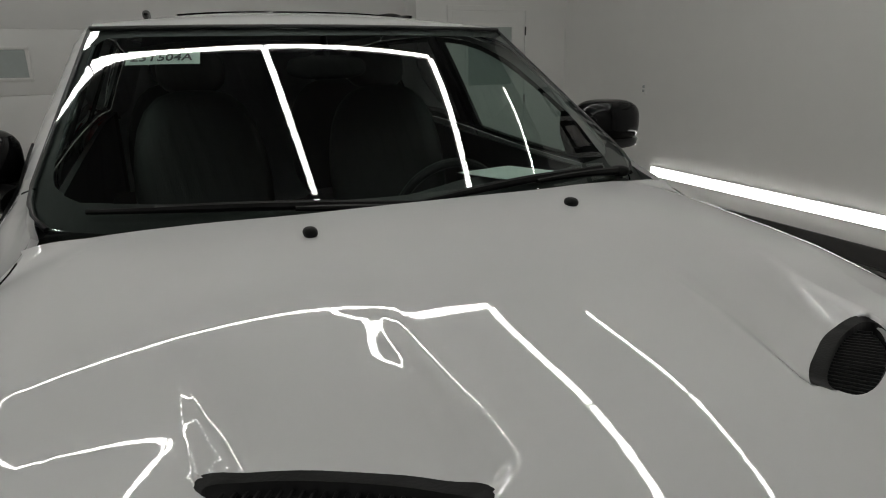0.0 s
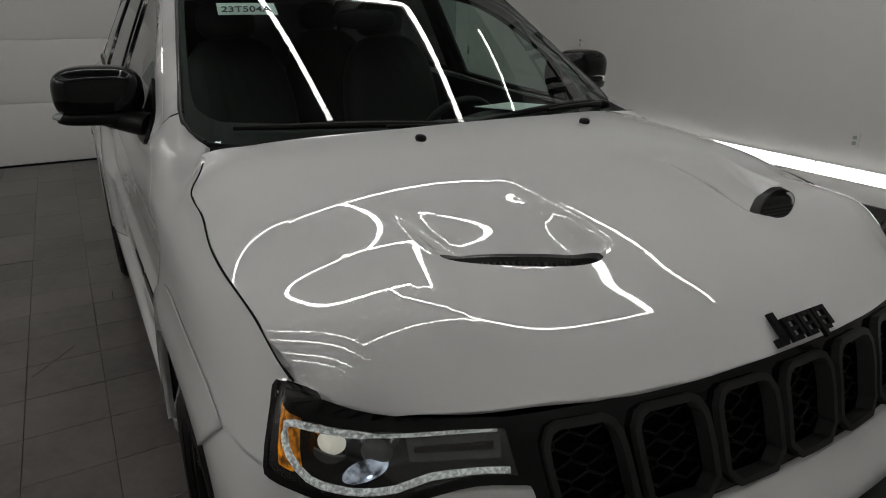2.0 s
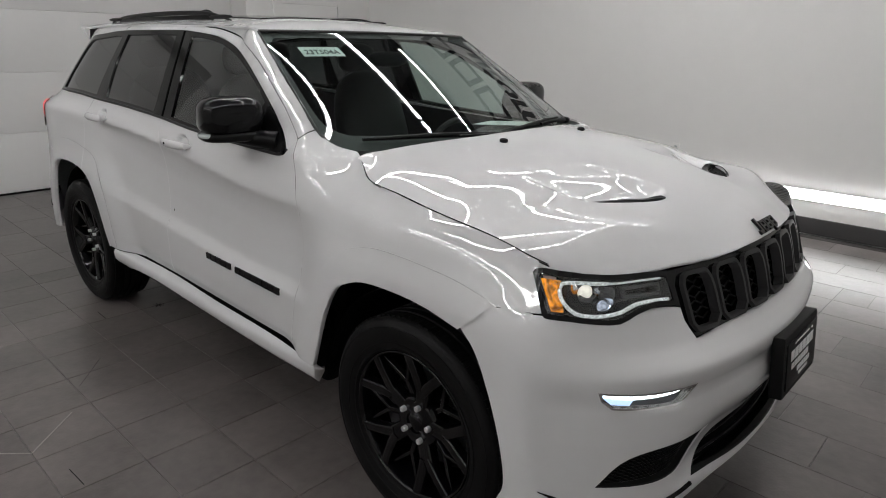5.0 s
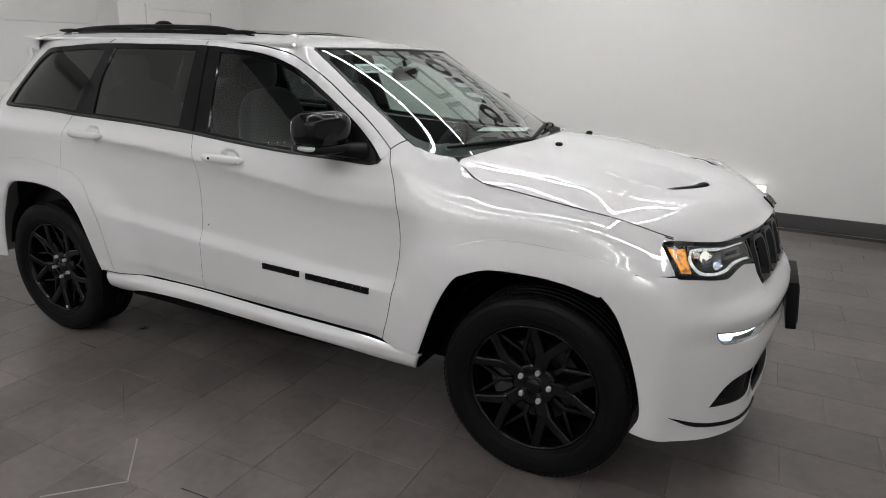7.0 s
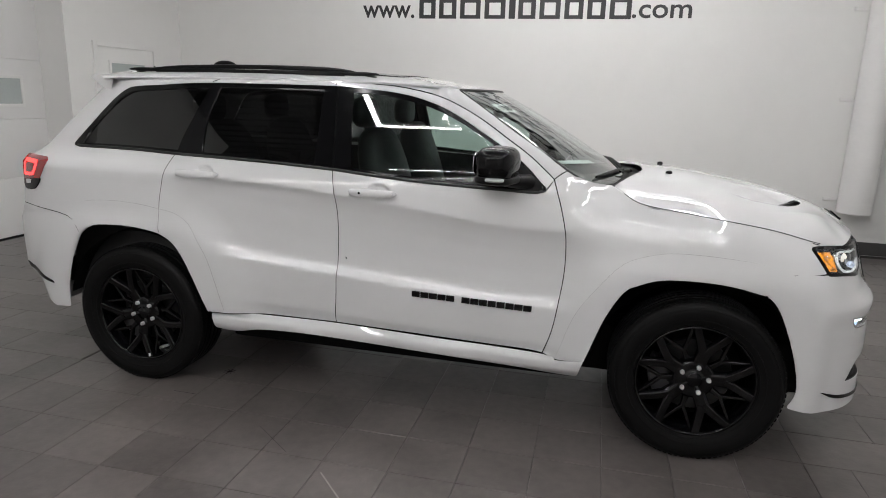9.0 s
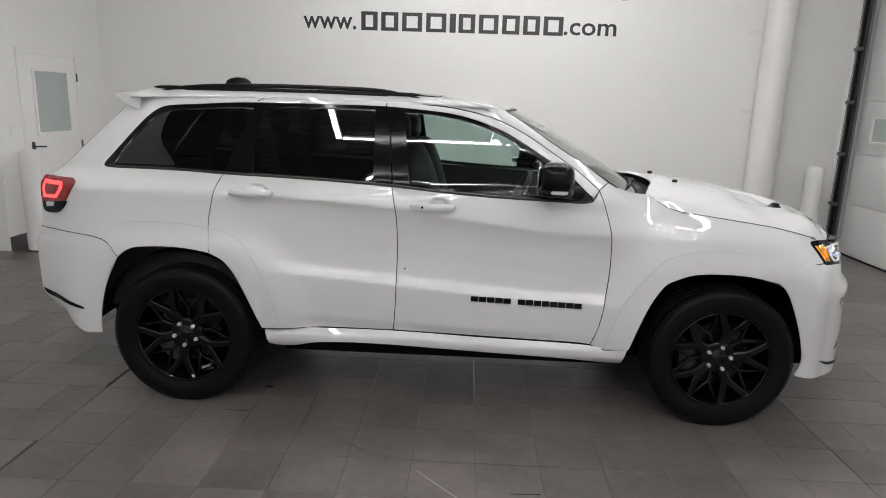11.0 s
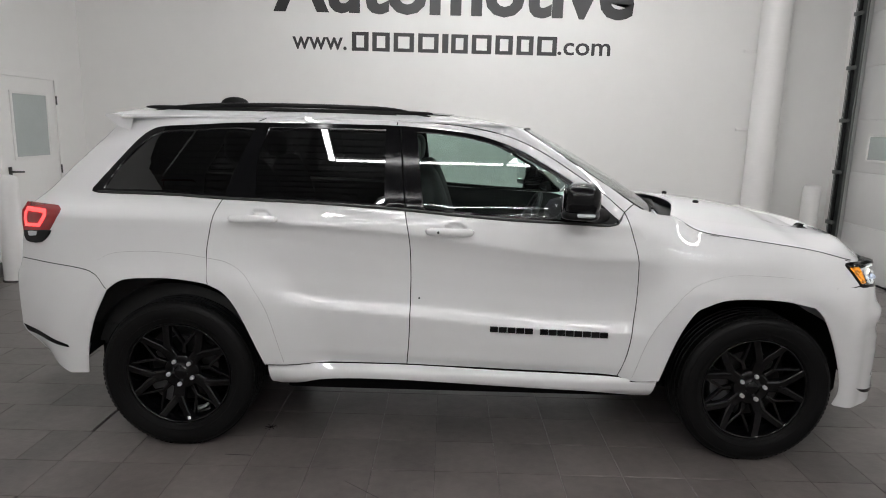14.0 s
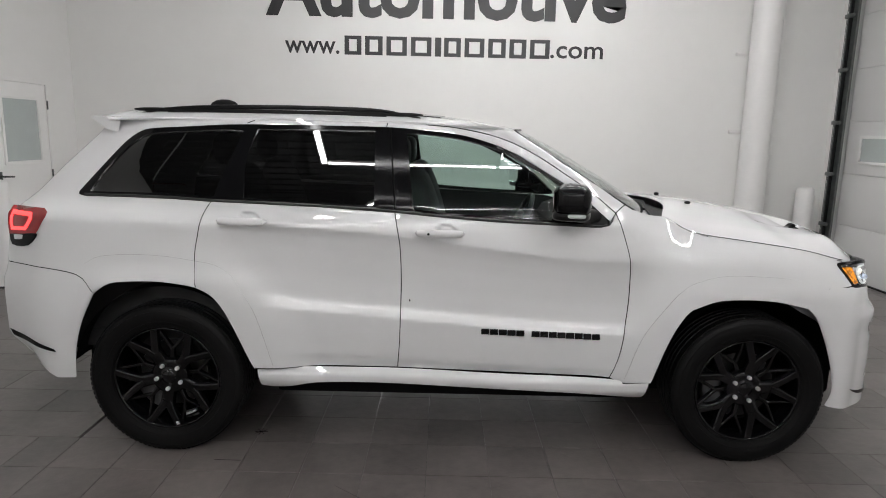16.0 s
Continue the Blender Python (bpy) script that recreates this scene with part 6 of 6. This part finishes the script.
# ---- wheels ----
def wheel_parts():
    """Meshes of one wheel round the y axis, its face towards -y."""
    tyre = bmesh.new()
    prof = [(0.262, -0.098), (0.268, -0.112), (0.285, -0.122), (0.310, -0.130), (0.335, -0.1325), (0.355, -0.129), (0.370, -0.120), (0.379, -0.108), (0.3845, -0.092), (0.386, -0.075),
            (0.386, -0.062), (0.379, -0.060), (0.379, -0.052), (0.386, -0.050), (0.3865, -0.026), (0.379, -0.024), (0.379, -0.014), (0.3865, -0.012), (0.3865, 0.012), (0.379, 0.014), (0.379, 0.024), (0.3865, 0.026),
            (0.386, 0.050), (0.379, 0.052), (0.379, 0.060), (0.386, 0.062), (0.386, 0.075), (0.3845, 0.092), (0.370, 0.120), (0.335, 0.1325), (0.285, 0.122), (0.262, 0.10)]
    lathe(prof, 96, bm=tyre)
    for k in range(96):
        a = 2 * math.pi * k / 96
        for y0, y1, r0 in ((-0.104, -0.064, 0.3794), (0.064, 0.104, 0.3794)):
            b = box((-0.0085, y0, 0), (0.0085, y1, 0.0072), 0.0)
            moved(b, Matrix.Rotation(a, 4, "Y") @ Matrix.Translation((0, 0, r0)))
            merge(tyre, b)
    for r, w in ((0.352, 0.0015), (0.300, 0.0015), (0.276, 0.0025)):
        y = float(np.interp(r, [0.268, 0.285, 0.310, 0.335, 0.355], [-0.112, -0.122, -0.130, -0.1325, -0.129]))
        lathe([(r - w * 1.5, y + 0.001), (r - w, y - 0.0016), (r + w, y - 0.0016), (r + w * 1.5, y + 0.001)], 72, bm=tyre)
    bmesh.ops.recalc_face_normals(tyre, faces=tyre.faces[:])
    rim = bmesh.new()
    lathe([(0.264, -0.100), (0.266, -0.108), (0.262, -0.113), (0.256, -0.110), (0.252, -0.098), (0.246, -0.07), (0.236, -0.04), (0.222, 0.02), (0.225, 0.09), (0.262, 0.10)], 72, bm=rim)
    spokes = bmesh.new()

    def plate(pts, y0, depth, bevel):
        b = prism(pts, depth, bevel)
        moved(b, Matrix.Translation((0, y0, 0)))
        return b

    def arm(path, widths, y_in, y_out, depth):
        """A spoke along a line of points in the wheel's plane, dished from hub to rim."""
        out = bmesh.new()
        rings = []
        for i, p in enumerate(path):
            p = np.array(p)
            d = np.array(path[min(i + 1, len(path) - 1)]) - np.array(path[max(i - 1, 0)])
            d = d / np.linalg.norm(d)
            nn = np.array([-d[1], d[0]])
            w = widths[i] / 2
            r = np.linalg.norm(p)
            y = y_in + (y_out - y_in) * min(max((r - 0.06) / 0.19, 0), 1)
            sec = [(-w, depth), (-w, 0.006), (-w * 0.80, 0.0), (-w * 0.25, 0.001), (w * 0.25, 0.001), (w * 0.80, 0.0), (w, 0.006), (w, depth)]
            rings.append([out.verts.new((p[0] + nn[0] * a, y + b, p[1] + nn[1] * a)) for a, b in sec])
        for p, q in zip(rings, rings[1:]):
            for j in range(7):
                out.faces.new((p[j], p[j + 1], q[j + 1], q[j]))
        bmesh.ops.recalc_face_normals(out, faces=out.faces[:])
        return out
    for k in range(5):
        a0 = radians(72 * k)

        def pol(r, deg):
            return (r * math.cos(a0 + radians(deg)), r * math.sin(a0 + radians(deg)))
        merge(spokes, arm([pol(0.045, 0), pol(0.075, 0), pol(0.110, 0), pol(0.165, 0)], [0.062, 0.060, 0.061, 0.068], -0.078, -0.106, 0.038))
        for sg in (-1, 1):
            merge(spokes, arm([pol(0.130, sg * 3.0), pol(0.165, sg * 7.5), pol(0.208, sg * 12.6), pol(0.257, sg * 16.5)], [0.036, 0.040, 0.036, 0.038], -0.080, -0.108, 0.034))
            merge(spokes, arm([pol(0.143, 36), pol(0.170, 36 - sg * 6.5), pol(0.212, 36 - sg * 12.6), pol(0.255, 36 - sg * 16.5)], [0.016, 0.015, 0.014, 0.014], -0.060, -0.086, 0.024))
        merge(spokes, arm([pol(0.085, 36), pol(0.115, 36), pol(0.148, 36)], [0.030, 0.022, 0.018], -0.060, -0.085, 0.024))
    hub = bmesh.new()
    lathe([(0.0, -0.090), (0.030, -0.090), (0.033, -0.086), (0.036, -0.080), (0.055, -0.079), (0.080, -0.080), (0.092, -0.074), (0.096, -0.03)], 48, bm=hub)
    bmesh.ops.recalc_face_normals(hub, faces=hub.faces[:])
    merge(spokes, hub)
    nuts = []
    for k in range(5):
        a = radians(72 * k)
        b = bmesh.new()
        bmesh.ops.create_cone(b, segments=6, radius1=0.0115, radius2=0.0105, depth=0.026, cap_ends=True)
        bmesh.ops.bevel(b, geom=b.edges[:], offset=0.0015, segments=1, affect="EDGES")
        moved(b, Matrix.Translation((0.0635 * math.cos(a), -0.083, 0.0635 * math.sin(a))) @ Matrix.Rotation(radians(90), 4, "X"))
        nuts.append(b)
    disc = bmesh.new()
    lathe([(0.09, -0.012), (0.172, -0.012), (0.174, -0.008), (0.174, 0.014), (0.09, 0.014)], 60, bm=disc)
    bmesh.ops.recalc_face_normals(disc, faces=disc.faces[:])
    cal = bmesh.new()
    lathe([(0.115, -0.040), (0.172, -0.044), (0.196, -0.036), (0.200, 0.02), (0.115, 0.02), (0.115, -0.040)], 12, radians(150), radians(205), cal)
    bmesh.ops.holes_fill(cal, edges=cal.edges[:])
    bmesh.ops.recalc_face_normals(cal, faces=cal.faces[:])
    hubback = bmesh.new()
    lathe([(0.0, 0.03), (0.20, 0.03), (0.225, 0.05), (0.225, 0.06)], 40, bm=hubback)
    return tyre, rim, spokes, nuts, disc, cal, hubback


tyre, rim, spokes, nuts, disc, cal, hubback = wheel_parts()
first = part("wheel", rim, WHEEL_BLACK, car, "black alloy wheel with split spokes and a black tyre")
parts_ = [part("tyre", tyre, RUBBER, first, "black rubber tyre", sharp=0.5), part("spokes", spokes, WHEEL_BLACK, first, "gloss black split spokes", sharp=0.5)]
parts_ += [part("lug_nut", b, NUT, first, "chrome lug nut") for b in nuts]
parts_ += [part("brake_disc", disc, DISC, first, "steel brake disc"), part("brake_caliper", cal, LAMP_GREY, first, "dark brake caliper"), part("backing_plate", hubback, DARK, first, "dark backing plate")]
spots = [(1.457, -1, -5), (-1.457, -1, -47), (1.457, 1, 50), (-1.457, 1, 70)]
for k, (x, s, turn) in enumerate(spots):
    if k:
        w = first.copy()
        scene.collection.objects.link(w)
        for q in parts_:
            c = q.copy()
            scene.collection.objects.link(c)
            c.parent = w
    else:
        w = first
    if k == 1:
        part("rim_sticker", moved(box((-0.008, -0.0012, -0.007), (0.008, 0.0, 0.007)), Matrix.Rotation(radians(126), 4, "Y") @ Matrix.Translation((0.238, -0.1145, 0))), WHITE_PRINT, w, "small white sticker on the rim")
        for a in (112, 121):
            part("balance_weight", moved(box((-0.006, -0.02, -0.016), (0.006, 0.02, 0.016), 0.003), Matrix.Rotation(radians(a), 4, "Y") @ Matrix.Translation((0.226, -0.02, 0))), NUT, w, "silver wheel weight")
    w.matrix_basis = Matrix.Translation((x, s * 0.795, 0.383)) @ (Matrix.Identity(4) if s < 0 else Matrix.Rotation(math.pi, 4, "Z")) @ Matrix.Rotation(radians(turn), 4, "Y")

# ---- underbody and cabin ----
bm = box((-2.0, -0.62, 0.26), (2.05, 0.62, 0.52), 0.03)
box((-0.92, -0.84, 0.30), (0.92, 0.84, 0.50), 0.02, bm)
part("underbody", bm, DARK, car, "dark underbody between the wheels")
part("engine_bay", box((1.0, -0.66, 0.86), (1.90, 0.66, 0.97), 0.02), DARK, car, "dark engine bay under the hood")
part("bulkhead", box((0.86, -0.76, 0.5), (0.95, 0.76, 1.15), 0.01), DARK, car, "dark bulkhead")
part("load_floor", box((-2.12, -0.70, 0.46), (-1.0, 0.70, 0.60), 0.01), CARPET, car, "dark load floor")
for s in (-1, 1):
    sheet("door_lining", loop([(-2.0, 0.50), (0.85, 0.50)], [(0.85, 0.50), (0.85, 1.15), (0.70, 1.19)], [(0.70, 1.19), (-0.3, 1.225), (-1.9, 1.27)], [(-1.9, 1.27), (-2.0, 0.50)]),
          lambda u, v: np.stack([u, s * (0.79 - 0.03 * ease(-u, 1.2, 2.0) + 0 * v), v], 1), DASH, car, step=0.15, skirt=0.02, flip=s > 0)
sheet("headliner", loop([(-1.85, -0.56), (0.18, -0.50)], [(0.18, -0.50), (0.18, 0.50)], [(0.18, 0.50), (-1.85, 0.56)], [(-1.85, 0.56), (-1.85, -0.56)]), lambda u, v: np.stack([u, v, roof_z(u, v) - 0.045], 1), LINER, car, step=0.1, skirt=0.0, flip=True, label="grey cloth headliner")
sheet("cabin_floor", loop([(-2.0, -0.78), (0.9, -0.78)], [(0.9, -0.78), (0.9, 0.78)], [(0.9, 0.78), (-2.0, 0.78)], [(-2.0, 0.78), (-2.0, -0.78)]), lambda u, v: np.stack([u, v, 0.60 + 0 * u], 1), CARPET, car, step=0.3, skirt=0.0)
# dashboard
dash = bmesh.new()
n = 22
prev = None
secs = []
for i in range(n + 1):
    y = -0.77 + 1.54 * i / n
    hump = 0.045 * math.exp(-((y - 0.36) / 0.2) ** 2)
    secs.append([dash.verts.new(p) for p in ((1.05, y, 1.17), (0.90, y, 1.19), (0.74, y, 1.175 + hump), (0.64, y, 1.14 + hump), (0.60, y, 1.08), (0.63, y, 0.98), (0.70, y, 0.80), (0.80, y, 0.62))])
for p, q in zip(secs, secs[1:]):
    for j in range(7):
        dash.faces.new((p[j], p[j + 1], q[j + 1], q[j]))
bmesh.ops.recalc_face_normals(dash, faces=dash.faces[:])
dashb = part("dashboard", dash, DASH, car, "dark soft-touch dashboard")
part("centre_screen", box((0.585, -0.12, 0.96), (0.605, 0.12, 1.08), 0.006), GLOSS_BLACK, dashb)
part("paper_sheet", moved(box((-0.14, -0.10, 0), (0.14, 0.10, 0.002)), pose(0.77, 0.44, 1.225, 0, -3, 12)), LABEL_WHITE, dashb, "white paper lying on the dashboard")
# steering wheel
bm = moved(lathe([(0.178 + 0.016 * math.cos(a), 0.016 * math.sin(a)) for a in np.linspace(0, 2 * math.pi, 11)], 36), Matrix.Identity(4))
blob((0, 0.02, 0), (0.075, 0.03, 0.06), 2.6, 16, bm)
for a in (0, 180, 270):
    tube([(0.05 * math.cos(radians(a)), 0.01, 0.05 * math.sin(radians(a))), (0.17 * math.cos(radians(a)), 0.0, 0.17 * math.sin(radians(a)))], 0.018, 8, bm, 0.6)
part("steering_wheel", bm, LEATHER, car, "black leather steering wheel", m=Matrix.Translation((0.44, 0.37, 1.06)) @ Matrix.Rotation(radians(90), 4, "Z") @ Matrix.Rotation(radians(22), 4, "X"))
# rear-view mirror
bm = blob((0.36, 0.0, 1.53), (0.022, 0.125, 0.036), 3.0, 22)
tube([(0.37, 0, 1.55), (0.34, 0, 1.62)], 0.010, 8, bm)
part("rear_view_mirror", bm, PLASTIC, car, "black rear-view mirror")


def seat(x, y, wide):
    """A padded seat with backrest and headrest."""
    base = blob((x, y, 0.78), (0.27, wide, 0.11), 3.4, 24)
    st = part("seat", base, LEATHER, car, "black leather seat")
    back = blob((0, 0, 0), (0.095, wide, 0.33), 3.2, 26)
    for v in back.verts:
        v.co.y *= 1 - 0.14 * max(v.co.z / 0.33, 0)
        v.co.x += 0.02 * math.cos(v.co.y / wide * 1.4)
    part("backrest", back, LEATHER, st, m=Matrix.Translation((x - 0.30, y, 1.12)) @ Matrix.Rotation(radians(-16), 4, "Y"))
    part("headrest", blob((x - 0.43, y, 1.515), (0.055, 0.125, 0.085), 3.0, 20), LEATHER, st)
    bm = tube([(x - 0.40, y - 0.06, 1.36), (x - 0.43, y - 0.06, 1.47)], 0.007, 8)
    tube([(x - 0.40, y + 0.06, 1.36), (x - 0.43, y + 0.06, 1.47)], 0.007, 8, bm)
    part("headrest_post", bm, CHROME, st)


for y in (-0.37, 0.37):
    seat(0.10, y, 0.25)
for y in (-0.40, 0.40):
    seat(-0.85, y, 0.27)


# ---- floor tiles, last ----
def tile_mesh(w, d):
    me = bpy.data.meshes.new("tile")
    c = 0.002
    co = [(c, c, 0), (w - c, c, 0), (w - c, d - c, 0), (c, d - c, 0), (0, 0, -0.0014), (w, 0, -0.0014), (w, d, -0.0014), (0, d, -0.0014), (0, 0, -0.02), (w, 0, -0.02), (w, d, -0.02), (0, d, -0.02)]
    fs = [(0, 1, 2, 3)] + [(a + 4, b + 4, b, a) for a, b in ((0, 1), (1, 2), (2, 3), (3, 0))] + [(a + 8, b + 8, b + 4, a + 4) for a, b in ((0, 1), (1, 2), (2, 3), (3, 0))]
    me.from_pydata(co, [], fs)
    me.materials.append(TILE)
    return me


PX0, PX1, PY0, PY1 = -1.975, 1.99, -2.74, 2.75
TW, TD, J = 0.61, 0.305, 0.002
long_tile, half_tile = tile_mesh(TW - J, TD - J), tile_mesh(TD - J, TD - J)
cells = []
rng = random.Random(4)
rows = int((Y1 - Y0) / TD) + 1
for r in range(rows):
    y = Y0 + r * TD
    if y + TD > Y1 + 0.02:
        continue
    shift = (0.0, 0.203, 0.407)[r % 3]
    spans = [(XD - 0.3, X1 + 0.25)] if not PY0 - 0.01 <= y < PY1 - 0.05 else [(XD - 0.3, PX0), (PX1, X1 + 0.25)]
    for a, b in spans:
        x = a + shift - TW if a < 0 and b < 0 or len(spans) == 1 else a - shift
        while x < b:
            lo, hi = max(x, a), min(x + TW, b)
            if hi - lo > 0.05:
                cells.append((lo, y, hi - lo, TD))
            x += TW
    if len(spans) == 2:
        for k in range(13):
            cells.append((PX0 + k * TD, y, TD, TD))
near = sorted(cells, key=lambda c: abs(c[0] + c[2] / 2 - 0.2) * 0.9 + abs(c[1] + 1.5))
meshes = {}
for n, (x, y, w, d) in enumerate(near[:300]):
    key = (round(w, 3), round(d, 3))
    if key not in meshes:
        meshes[key] = tile_mesh(w - J, d - J)
    t = new("tile", meshes[key])
    t.parent = floor
    t.location = (x, y, rng.uniform(-0.0003, 0.0003))
co, fs = [], []
for x, y, w, d in near[300:]:
    k, c, z = len(co), 0.002, rng.uniform(-0.0003, 0.0003)
    w, d = w - J, d - J
    co += [(x + c, y + c, z), (x + w - c, y + c, z), (x + w - c, y + d - c, z), (x + c, y + d - c, z), (x, y, z - 0.0014), (x + w, y, z - 0.0014), (x + w, y + d, z - 0.0014), (x, y + d, z - 0.0014)]
    fs += [(k, k + 1, k + 2, k + 3)] + [(k + a + 4, k + b + 4, k + b, k + a) for a, b in ((0, 1), (1, 2), (2, 3), (3, 0))]
me = bpy.data.meshes.new("tile_field")
me.from_pydata(co, [], fs)
rest = part("tile_field", me, TILE_FIELD, floor, "dark grey porcelain tiles further off")
tagged(rest, kind="stuff")


def floor_line(name, pts, width, mat, label):
    """A thin flat line along points on the floor."""
    bm = bmesh.new()
    for (ax, ay), (bx, by) in zip(pts, pts[1:]):
        d = Vector((bx - ax, by - ay, 0))
        n = Vector((-d.y, d.x, 0)).normalized() * width / 2
        a, b = Vector((ax, ay, 0)), Vector((bx, by, 0))
        lo = [bm.verts.new(p + Vector((0, 0, -0.004))) for p in (a - n, b - n, b + n, a + n)]
        hi = [bm.verts.new(p + Vector((0, 0, 0.0016))) for p in (a - n * 0.6, b - n * 0.6, b + n * 0.6, a + n * 0.6)]
        bm.faces.new(hi)
        for i in range(4):
            bm.faces.new((lo[i], lo[(i + 1) % 4], hi[(i + 1) % 4], hi[i]))
    bmesh.ops.recalc_face_normals(bm, faces=bm.faces[:])
    part(name, bm, mat, floor, label, smooth=False)


floor_line("floor_edging", [(-0.114, -1.925), (0.095, -1.710), (-0.117, -1.493)], 0.009, PLATE_EDGE, "thin pale raised edge of a floor plate")
for ang in (0, 40, 85, 130):
    c, sn = math.cos(radians(ang)), math.sin(radians(ang))
    floor_line("tile_crack", [(-1.056 - 0.035 * c, -0.686 - 0.035 * sn), (-1.056 + 0.035 * c, -0.686 + 0.035 * sn)], 0.004, DARK, "dark star crack in a tile")
floor_line("tile_scratch", [(0.31, -1.64), (0.446, -1.633)], 0.004, DARK, "dark scratch")
floor_line("tile_scratch", [(-1.204, -0.996), (-1.072, -0.999)], 0.004, DARK, "dark scratch")
floor_line("tile_scratch", [(-0.336, -1.388), (-0.45, -1.30), (-0.568, -1.21)], 0.003, GROUT, "faint dark scratch")
